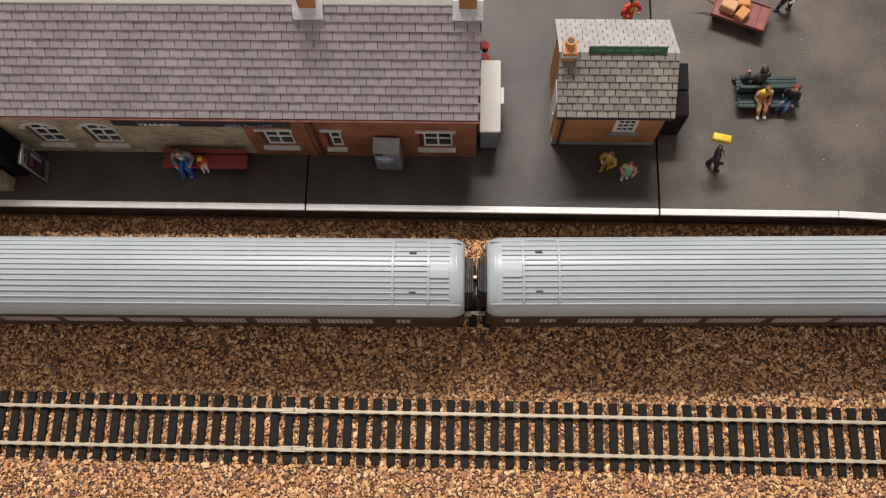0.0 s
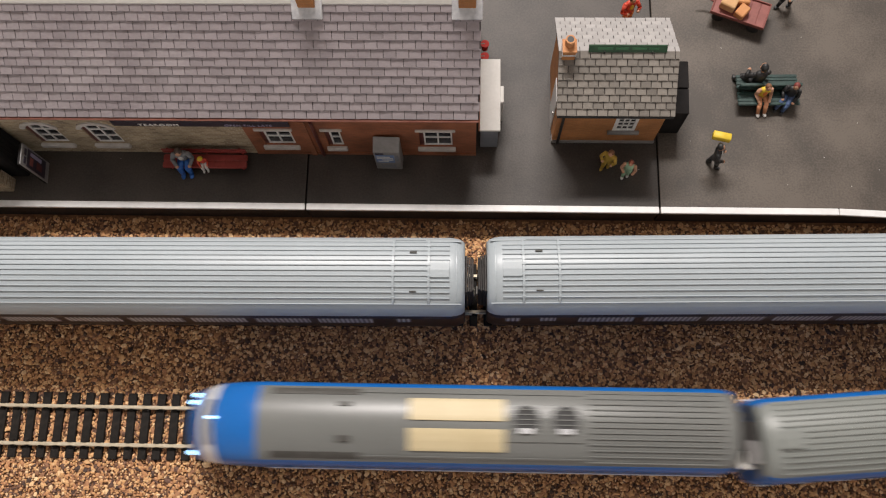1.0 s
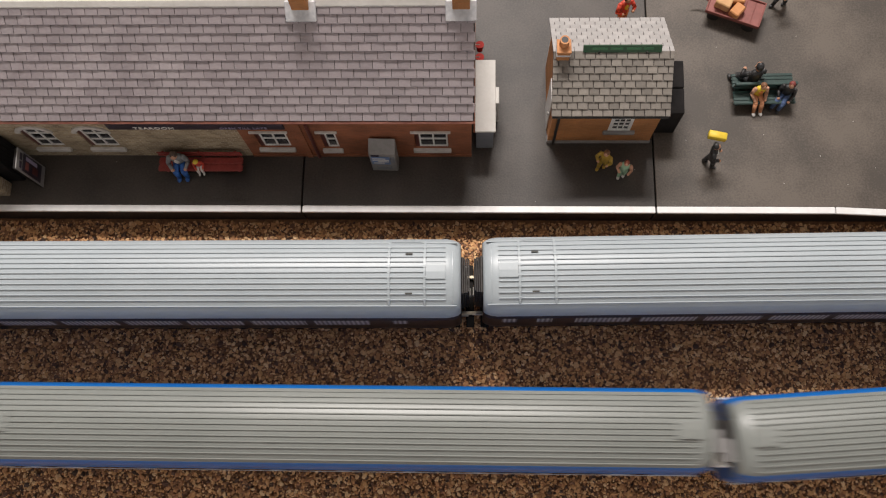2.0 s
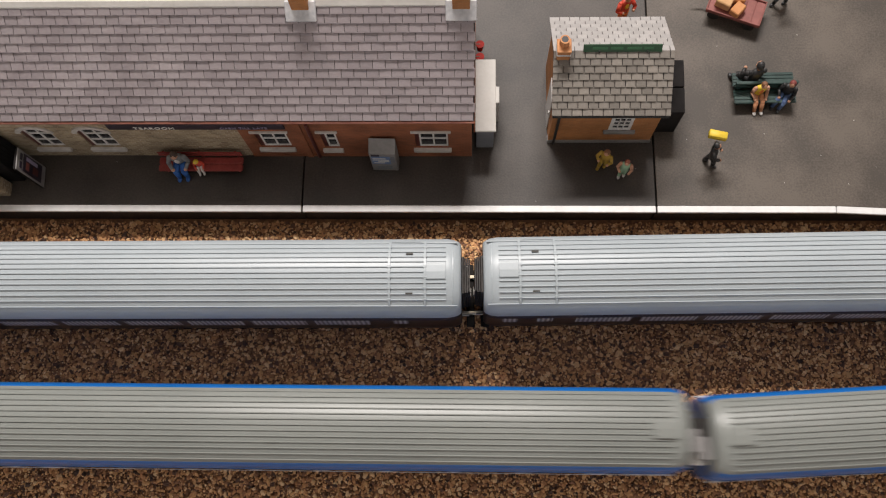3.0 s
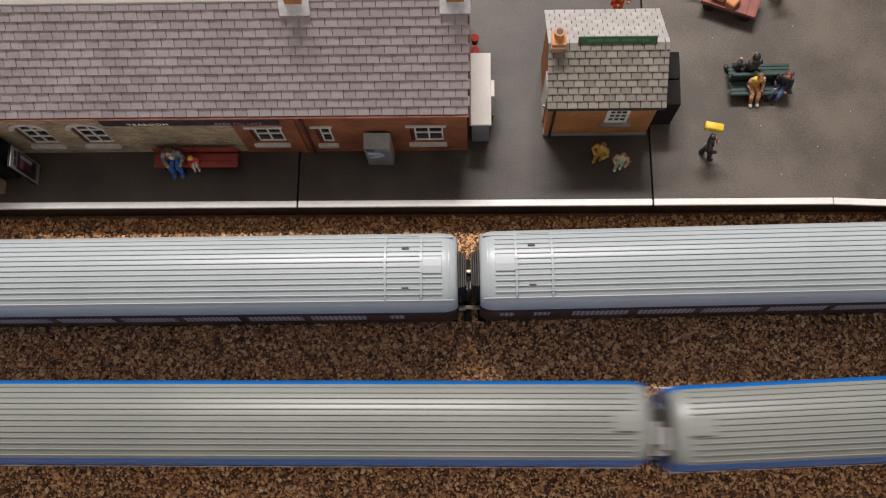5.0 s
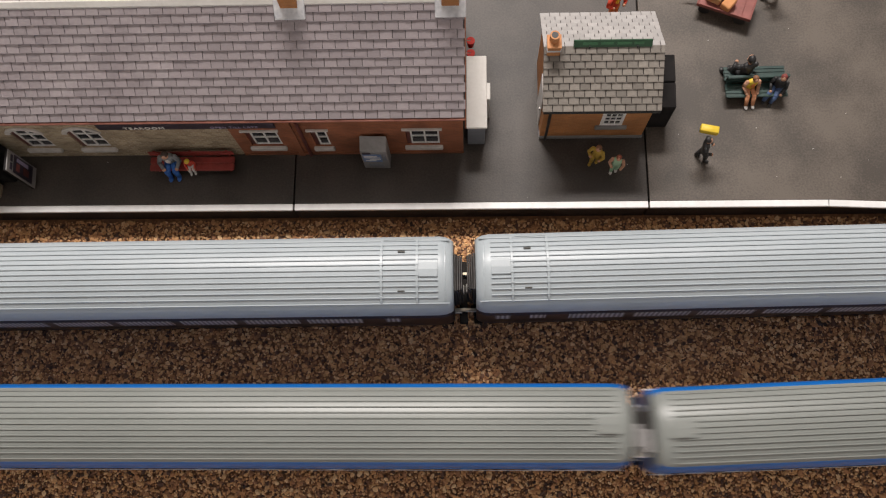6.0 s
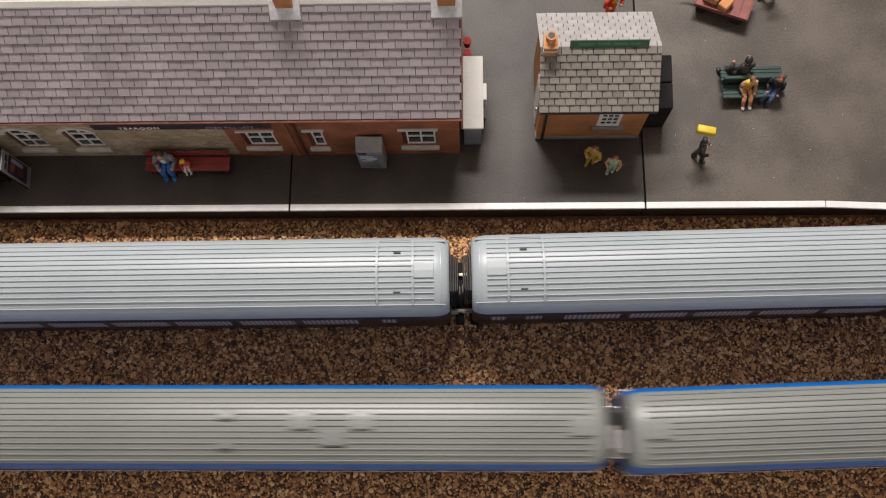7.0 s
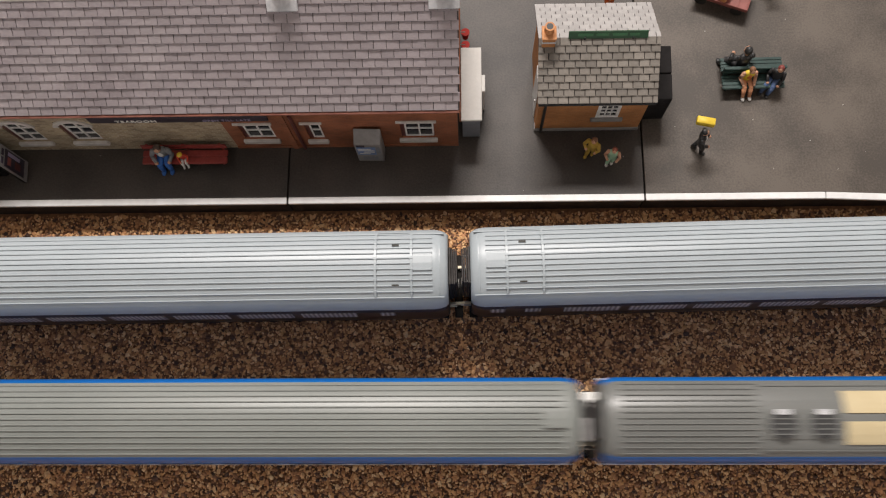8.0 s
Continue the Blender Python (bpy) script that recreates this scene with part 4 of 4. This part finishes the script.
    part("chimney_cap", boxed(118.9, 125.1, B_RY - 3.7, B_RY + 2.9, B_RZ + 4.6, B_RZ + 5.4, 0.2), M_POT, c)
    bm = bmesh.new()
    cyl(bm, (122, B_RY + 0.6, B_RZ + 5.4), (122, B_RY + 0.6, B_RZ + 8.4), 2.2, 1.75, 14)
    cyl(bm, (122, B_RY + 0.6, B_RZ + 8.0), (122, B_RY + 0.6, B_RZ + 9.0), 2.1, 2.1, 14)
    p = part("chimney_pot", bm, M_POT, c, "terracotta round chimney pot")
    bm = bmesh.new()
    cyl(bm, (122, B_RY + 0.6, B_RZ + 8.95), (122, B_RY + 0.6, B_RZ + 9.08), 1.45, 1.45, 14)
    part("flue", bm, M_BLACK, p)
    # green name board along the ridge
    bm = bmesh.new()
    box(bm, 130.6, 164.2, -0.4, 0.4, 0, 3.4, 0.15, m=Matrix.Translation((0, B_RY - 0.6, B_RZ + 0.1)) @ Matrix.Rotation(radians(-38), 4, "X"))
    b = part("name_board", bm, M_GREENSIGN, s, "dark green name board along the ridge")
    for x0, x1 in ((134.5, 141.0), (142.2, 147.6), (149.2, 155.4), (156.4, 160.6)):
        bm = bmesh.new()
        box(bm, x0, x1, -0.5, -0.4, 1.2, 2.3, m=Matrix.Translation((0, B_RY - 0.6, B_RZ + 0.1)) @ Matrix.Rotation(radians(-38), 4, "X"))
        part("lettering_bar", bm, M_GREENBAR, b, "faded green lettering")
    for x in (137.5, 158):
        bm = bmesh.new()
        cyl(bm, (x, B_RY - 1.2, B_RZ - 2.2), (x, B_RY - 0.6, B_RZ + 1), 0.35, seg=6)
        part("bracket", bm, M_BLACK, b)
    # coal bunkers at the far end wall
    bm = bmesh.new()
    prism(bm, [(144.0, PZ), (155.6, PZ), (155.6, 36), (144.0, 34)], "x", BX1 + 0.1, 181.0)
    bmesh.ops.bevel(bm, geom=bm.edges[:], offset=0.3, segments=1, affect="EDGES")
    tagged(part("coal_bunker", bm, M_DARK), "black lean-to bunker beside the brick booth", "bunker", "bunkers beside the booth")
    bm = bmesh.new()
    prism(bm, [(156.1, PZ), (169.0, PZ), (169.0, 37.5), (156.1, 36.2)], "x", BX1 + 0.1, 181.0)
    bmesh.ops.bevel(bm, geom=bm.edges[:], offset=0.3, segments=1, affect="EDGES")
    tagged(part("coal_bunker", bm, M_DARK), "dark grey lean-to bunker beside the brick booth", "bunker", "bunkers beside the booth")


def slab(x0, x1, y0, y1, z0, z1, bev):
    """A plank with well rounded edges."""
    bm = bmesh.new()
    box(bm, x0, x1, y0, y1, z0, z1)
    bmesh.ops.bevel(bm, geom=bm.edges[:], offset=bev, segments=3, affect="EDGES", clamp_overlap=True)
    return bm


def slat_bench(name, label, L, mat_, m, double=False):
    """A platform bench: rounded seat slats and a leaning back, on one side or on both."""
    b = thing(name, label, "bench", m)
    sides = (1, -1) if double else (1,)
    n, w = (4, 1.75) if double else (2, 3.5)
    for s in sides:
        for k in range(n):
            y = 0.9 + k * (w + 0.05)
            ya, yb = sorted((-s * y, -s * (y + w)))
            part("seat_slat", slab(-L / 2, L / 2, ya, yb, 5.0, 6.2, 0.3 if double else 0.42), mat_, b)
        for k in range(2):
            ya, yb = sorted((-s * (0.75 - 0.2 * k), s * -0.08))
            part("back_slat", slab(-L / 2, L / 2, ya, yb, 6.9 + 2.3 * k, 9.0 + 2.3 * k, 0.3), mat_, b)
    for x in (-L / 2 + 3, 0, L / 2 - 3):
        for s in sides:
            ya, yb = sorted((-s * 1.0, -s * 6.4))
            part("leg", boxed(x - 0.6, x + 0.6, ya, yb, 0, 5.0, 0.2), mat_, b)
        part("back_post", boxed(x - 0.5, x + 0.5, -0.07, 0.4 if not double else 0.07, 0, 11, 0.03), mat_, b)
    if double:
        part("top_rail", slab(-L / 2, L / 2, -0.8, 0.8, 11.35, 12.0, 0.25), mat_, b)
    return b


def furniture():
    slat_bench("platform_bench", "dark red slatted bench against the stone wall", 41.0, M_REDBENCH, pose(-48.0 * MM, 129.6 * MM, PZ * MM))
    slat_bench("double_bench", "dark green back-to-back slatted platform bench", 29.5, M_GREENBENCH, pose(224.1 * MM, 164.6 * MM, PZ * MM, 0, 0, 1.0), True)
    # vending kiosk
    k = thing("vending_kiosk", "grey vending kiosk with a blue printed panel by the brick wall", "kiosk", pose(41.2 * MM, 124.2 * MM, PZ * MM, 0, 0, -1.5))
    bm = bmesh.new()
    prism(bm, [(0, 0), (6.4, 0), (6.4, 25.5), (0.0, 21.5)], "x", -6.2, 6.2)
    bmesh.ops.bevel(bm, geom=bm.edges[:], offset=0.25, segments=1, affect="EDGES")
    part("body", bm, M_KIOSK, k)
    part("header_panel", boxed(-5.2, -1.4, -0.25, 0.0, 18.8, 20.6, 0.05), M_SIGN, k, "dark header panel")
    part("print_panel", boxed(-5.4, 3.4, -0.35, 0.0, 9.5, 18.4, 0.05), M_BLUEPANEL, k, "blue printed panel")
    for x0, x1, z in ((-4.8, 1.4, 16.8), (-4.8, 2.8, 15.0), (-2.4, 2.8, 13.2), (-4.4, 0.6, 11.4)):
        part("print_bar", boxed(x0, x1, -0.48, -0.33, z - 0.45, z + 0.35), M_CREAM, k)
    part("slot", boxed(3.8, 5.4, -0.3, 0.0, 11.5, 18.5, 0.05), M_GREYBOX, k)
    part("tray", boxed(-3.6, 3.6, -0.35, 0.0, 3.0, 6.2, 0.1), M_GREYBOX, k)
    # lean-to store at the gable
    b = thing("lean_to_store", "blue-grey store with a cream flat roof at the gable end", "shed")
    part("body", boxed(84.9, 93.2, 136.0, 171.0, PZ, 32.0, 0.2), M_GREYBOX, b, "blue-grey painted walls")
    part("roof", boxed(84.4, 94.0, 135.2, 171.8, 32.0, 33.4, 0.25), M_CREAM, b, "flat cream roof")
    part("step", boxed(93.3, 95.6, 149.6, 158.0, PZ, 33.0, 0.2), M_CREAM, b, "cream projecting door hood")
    # red fire buckets behind it
    for y, z in ((177.0, 21.0), (182.5, 23.0)):
        f = thing("fire_bucket", "red painted fire bucket hung on the brick gable", "bucket", pose(86.6 * MM, y * MM, z * MM), "fire buckets")
        bm = bmesh.new()
        cyl(bm, (0, 0, 0), (0, 0, 5), 1.4, 1.9, 14)
        part("pail", bm, M_REDP, f)
        bm = bmesh.new()
        cyl(bm, (0, 0, 4.6), (0, 0, 5.3), 2.05, 2.05, 14)
        part("rim", bm, M_REDP, f)
        bm = bmesh.new()
        cyl(bm, (-3.9, 0, 5.2), (0, 0, 5.2), 0.3, 0.3, 6)
        part("hook", bm, M_STEEL, f)
    # poster kiosk and stone pier at the far end of the platform
    p = thing("poster_stand", "dark upright stand with a framed poster on its end", "sign", pose(-127.2 * MM, 120.2 * MM, PZ * MM, 0, 0, 3))
    part("body", boxed(-1.4, 0, -5.2, 5.2, 0, 26.8, 0.3), M_DARK, p, "black stand")
    fr = part("poster_frame", boxed(0.0, 0.5, -5.2, 5.2, 0.6, 27.2, 0.1), M_KIOSK, p, "grey poster frame")
    part("poster", boxed(0.5, 0.7, -4.3, 4.3, 4.5, 21.8), M_SIGN, fr, "dark purple poster")
    for y0, y1, z0, z1, mm in ((-2.8, 1.0, 16.5, 19.5, M_TROLLEY), (1.6, 3.4, 9.0, 19.5, M_LETTER_D), (-2.6, 0.8, 8.0, 13.0, M_MAROON)):
        part("poster_patch", boxed(0.7, 0.8, y0, y1, z0, z1), mm, fr)
    for y0, y1 in ((-3.6, -0.4), (0.4, 3.6)):
        part("header_bar", boxed(0.5, 0.72, y0, y1, 23.0, 24.8), M_SIGN, fr)
    po = thing("station_porch", "dark timber porch against the stone station wall", "porch")
    part("porch_wall", boxed(-190, -136.5, 118.5, 131.6, PZ, 44, 0.4), M_DARK, po, "black boarded porch")
    for k in range(6):
        part("board", boxed(-136.5, -136.1, 119.0 + k * 2.1, 120.8 + k * 2.1, PZ, 43.5, 0.1), M_DARK, po)
    part("porch_roof", boxed(-191, -135.8, 117.6, 131.6, 44, 45.4, 0.3), M_BLACK, po)
    q = thing("stone_pier", "low buff stone pier beside the poster stand", "pier")
    part("shaft", boxed(-156, -142.6, 110.6, 117.2, PZ, 26, 0.4), M_STONE, q)
    part("cap", boxed(-156.5, -142.2, 110.2, 117.6, 26, 27.6, 0.3), M_DARK, q)
    # luggage trolley with parcels
    t = thing("luggage_trolley", "red-brown four-wheeled luggage trolley on the platform", "trolley", pose(213.8 * MM, 207.8 * MM, PZ * MM, 0, 0, -21))
    bed = part("bed", boxed(-13.4, 13.4, -7.2, 7.2, 6.0, 7.2, 0.3), M_TROLLEY, t)
    for k in range(6):
        part("plank", boxed(-13 + k * 4.4, -8.8 + k * 4.4, -6.8, 6.8, 7.2, 7.5, 0.12), M_TROLLEY, bed)
    for y in (-7.2, 6.6):
        part("side_rail", boxed(-13.6, 13.6, y, y + 0.6, 6.6, 8.4, 0.15), M_TROLLEY, t)
    for x in (-13.6, 13.0):
        part("end_rail", boxed(x, x + 0.6, -6.6, 6.6, 6.6, 8.4, 0.15), M_TROLLEY, t)
    for x in (-9, 9):
        for y in (-5.6, 5.6):
            bm = bmesh.new()
            cyl(bm, (x, y - 0.5, 2.9), (x, y + 0.5, 2.9), 2.9, seg=16)
            part("wheel", bm, M_BLACK, t)
        part("axle", boxed(x - 0.5, x + 0.5, -5.1, 5.1, 2.5, 3.4), M_BLACK, t)
        part("axle_block", boxed(x - 1, x + 1, -4.5, 4.5, 3.4, 6.0), M_TROLLEY, t)
    bm = bmesh.new()
    limb(bm, [(-13.6, 0, 6.0), (-18, 0.5, 7), (-22, 0.5, 9.5)], [0.5, 0.45, 0.45], 0)
    part("handle", bm, M_TROLLEY, t)
    for (x, y, rz, sx, sy, sz, mm, lab) in ((-6.5, -1.2, -8, 7.5, 6.0, 5.0, M_PARCEL, "tan paper parcel on the trolley"), (-0.5, 3.6, 14, 6.0, 5.5, 4.2, M_PARCEL2, "orange-brown parcel on the trolley"),
                                        (0.8, -3.0, -20, 5.0, 7.0, 4.0, M_PARCEL2, "orange-brown parcel on the trolley")):
        bm = bmesh.new()
        box(bm, -sx / 2, sx / 2, -sy / 2, sy / 2, 0, sz, 0.5)
        pr = tagged(part("parcel", bm, mm), lab, "parcel", "parcels on the trolley")
        pr.matrix_basis = t.matrix_basis @ pose(x * MM, y * MM, 7.5 * MM, 0, 0, rz)


M_REDP = mat("red_gloss_paint", (0.36, 0.02, 0.015), (0.45, 0.03, 0.02), 200, 0.6, spec=0.2)
SKIN = mat("figure_skin", (0.50, 0.27, 0.17), (0.56, 0.31, 0.2), 300, 0.6)
HAIR = mat("figure_dark_hair", (0.05, 0.035, 0.028), (0.09, 0.06, 0.045), 400, 0.6)
PAINTS = {
    "grey": mat("figure_grey", (0.16, 0.17, 0.18), (0.24, 0.25, 0.26), 400, 0.6),
    "blue": mat("figure_blue", (0.025, 0.11, 0.40), (0.04, 0.16, 0.5), 400, 0.6),
    "white": mat("figure_white", (0.62, 0.61, 0.58), (0.74, 0.73, 0.7), 400, 0.6),
    "yellow": mat("figure_yellow", (0.66, 0.46, 0.03), (0.76, 0.56, 0.05), 400, 0.55),
    "mustard": mat("figure_mustard", (0.38, 0.24, 0.03), (0.48, 0.32, 0.05), 400, 0.6),
    "mint": mat("figure_mint", (0.30, 0.50, 0.32), (0.38, 0.58, 0.4), 400, 0.6),
    "black": mat("figure_black", (0.014, 0.014, 0.015), (0.03, 0.03, 0.03), 400, 0.5),
    "red": mat("figure_red", (0.55, 0.05, 0.03), (0.66, 0.09, 0.05), 400, 0.5),
    "orange": mat("figure_orange", (0.66, 0.18, 0.04), (0.75, 0.25, 0.07), 400, 0.5),
    "peach": mat("figure_peach", (0.55, 0.24, 0.12), (0.62, 0.3, 0.16), 400, 0.6),
    "jeans": mat("figure_jeans", (0.06, 0.10, 0.22), (0.10, 0.16, 0.30), 400, 0.6),
    "maroon": mat("figure_maroon", (0.16, 0.03, 0.025), (0.22, 0.05, 0.04), 400, 0.6),
    "auburn": mat("figure_auburn", (0.20, 0.05, 0.025), (0.28, 0.08, 0.04), 400, 0.5),
    "brown": mat("figure_brown", (0.16, 0.07, 0.03), (0.22, 0.10, 0.05), 400, 0.6),
}


def figurine(label, x, y, z, rz, top, legs, shoes="black", hat="", hair=None, sit=False, h=1.0, stride=0.0, case="", shirt="", sleeve="", arms=0.0, lean=(0.0, 0.0), box_at=None, reach=(0.0, -4.6, 0.0, -5.2)):
    """A little painted figure, one mesh. It faces -y before it is turned."""
    cols = [PAINTS[top], PAINTS[legs], SKIN, hair or HAIR, PAINTS[hat] if hat else (hair or HAIR), PAINTS[shoes], PAINTS[case or "yellow"], PAINTS[shirt or top], SKIN if sleeve == "bare" else PAINTS[top]]
    bm = bmesh.new()
    hip = 6.3 if sit else 11.2
    for s in (-1, 1):
        if sit:
            kx, ky, fx, fy = reach
            pts = [(s * 1.3, 0.2, hip), (kx + s * 1.7, ky, hip - 0.2), (fx + s * 1.8, fy, 0.9)]
            limb(bm, pts, [1.65, 1.4, 0.95], 1)
            ball(bm, (fx + s * 1.8, fy - 0.9, 0.75), 1.0, sy=1.6, sz=0.75, idx=5)
        else:
            o = s * stride
            limb(bm, [(s * 1.2, 0, hip), (s * 1.3, o * 0.6 - 0.3, 6), (s * 1.35, o, 1.1)], [1.6, 1.3, 0.95], 1)
            ball(bm, (s * 1.35, o - 0.8, 0.75), 1.0, sy=1.6, sz=0.75, idx=5)
    sh = hip + 7.2
    rings = []
    for zz, rx, ry in ((hip - 1.0, 2.7, 1.9), (hip + 1.5, 2.5, 1.75), (hip + 4.2, 2.8, 1.9), (sh - 0.8, 3.1, 1.9), (sh + 0.5, 2.3, 1.4), (sh + 1.0, 1.0, 0.9)):
        rings.append([(rx * math.cos(a * math.pi / 6), 0.25 + ry * math.sin(a * math.pi / 6), zz) for a in range(12)])
    loft(bm, rings, closed=True)
    if shirt:
        ball(bm, (0, -1.35, sh - 2.2), 1.5, sx=0.8, sy=0.55, sz=1.5, idx=7)
    for s in (-1, 1):
        el = (s * (3.9 + arms), -0.6 - arms, sh - 4.2)
        hd = (s * (2.4 + 0.6 * (s > 0)), -3.2 - (1.2 if sit else 0.0), sh - 6.0 + arms * 2)
        limb(bm, [(s * 3.0, 0.1, sh - 0.4), el, hd], [1.15, 0.95, 0.75], 8)
        ball(bm, hd, 0.85, idx=2)
    cyl(bm, (0, 0, sh + 0.6), (0, -0.2, sh + 2.2), 0.8, 0.8, 8, 2)
    ball(bm, (0, -0.35, sh + 3.3), 1.75, sx=0.88, sz=1.12, idx=2)
    ball(bm, (0, 0.05, sh + 3.75), 1.8, sx=0.95, sz=0.98, idx=4)
    if hat:
        cyl(bm, (0, -0.2, sh + 4.2), (0, -0.2, sh + 4.6), 2.35, 2.2, 12, 4)
    for v in bm.verts:
        if v.co.z > hip:
            v.co.x += lean[0] * (v.co.z - hip)
            v.co.y += lean[1] * (v.co.z - hip)
    if box_at:
        box(bm, *box_at, 0.3, idx=6)
    bmesh.ops.scale(bm, vec=(h, h, h), verts=bm.verts)
    ob = part("figurine", bm, cols, None, smooth=True)
    ob.matrix_basis = pose(x * MM, y * MM, z * MM, 0, 0, rz)
    return tagged(ob, label, "figurine", "platform figurines")


def figures():
    figurine("figurine in grey jacket and blue trousers seated on red bench", -58.0, 126.2, PZ, 4, "grey", "blue", "blue", sit=True, h=1.12, shirt="white", arms=0.4, lean=(0.08, -0.12))
    figurine("small child figurine in yellow hat on the red bench", -48.6, 124.6, PZ + 2.4, 10, "red", "white", "white", hat="yellow", sit=True, h=0.58, lean=(0.0, -0.1))
    figurine("painted figurine in a mustard coat standing before the booth", 145.4, 126.2, PZ, -30, "mustard", "mustard", "mustard", h=0.85, stride=1.6, hair=PAINTS["brown"], arms=0.5)
    figurine("painted figurine in a mint dress standing before the booth", 154.6, 121.8, PZ, -15, "mint", "mint", "white", h=0.80, stride=1.0, hair=PAINTS["auburn"], arms=0.3, sleeve="bare")
    figurine("dark-suited porter figurine carrying a yellow case", 196.2, 127.8, PZ, 78, "black", "black", "black", case="yellow", stride=2.2, shirt="white", hair=PAINTS["black"], h=0.95, lean=(0.06, 0.12), box_at=(3.4, 7.0, -2.2, 6.4, 22.0, 25.6))
    figurine("painted figurine in yellow top seated on the green bench", 221.0, 161.8, PZ, 4, "yellow", "peach", "white", sit=True, h=0.92, shirt="orange", hair=PAINTS["brown"], sleeve="bare", lean=(0.0, -0.04), reach=(0.0, -5.2, 0.3, -8.0))
    figurine("painted figurine in dark top and jeans seated on the green bench", 234.2, 161.8, PZ, -24, "black", "jeans", "black", sit=True, h=0.94, hair=PAINTS["maroon"], reach=(-0.6, -5.0, -1.2, -7.0))
    figurine("dark-suited figurine lounging on the bench's far side", 218.4, 167.8, PZ, 190, "black", "black", "black", sit=True, h=1.12, arms=1.2, hair=PAINTS["black"], lean=(-0.06, -0.14), reach=(2.6, -3.8, 4.6, -5.4))
    figurine("bright figurine in orange and red with yellow sleeves", 157.6, 204.2, PZ, 20, "red", "orange", "orange", shirt="yellow", h=1.0, arms=0.8)
    figurine("porter figurine in a white shirt and dark trousers by the trolley", 237.5, 213.6, PZ, -55, "white", "black", "black", stride=3.0, h=0.95)


def crumbs():
    """Stray pale crumbs lying on the deck."""
    rnd = random.Random(21)
    bm = bmesh.new()
    for x, y in ((113.5, 108.5), (161.5, 125.0), (224.5, 143.0), (262.0, 117.5), (-92.0, 128.5), (250.5, 132.0), (268.0, 150.0), (245.0, 196.0), (205.0, 190.0), (187.0, 140.0), (276.0, 126.0), (232.0, 118.0)):
        ball(bm, (x, y, PZ + 0.08), rnd.uniform(0.14, 0.26), sz=0.6, seg=6)
    tagged(part("ballast_crumbs", bm, M_CREAM), "stray pale crumbs scattered on the platform deck", "crumbs", kind="stuff")


# ---- build ----
room()
ballast()
platforms()
tracks()
trains()
station()
booth()
furniture()
figures()
crumbs()
motions()
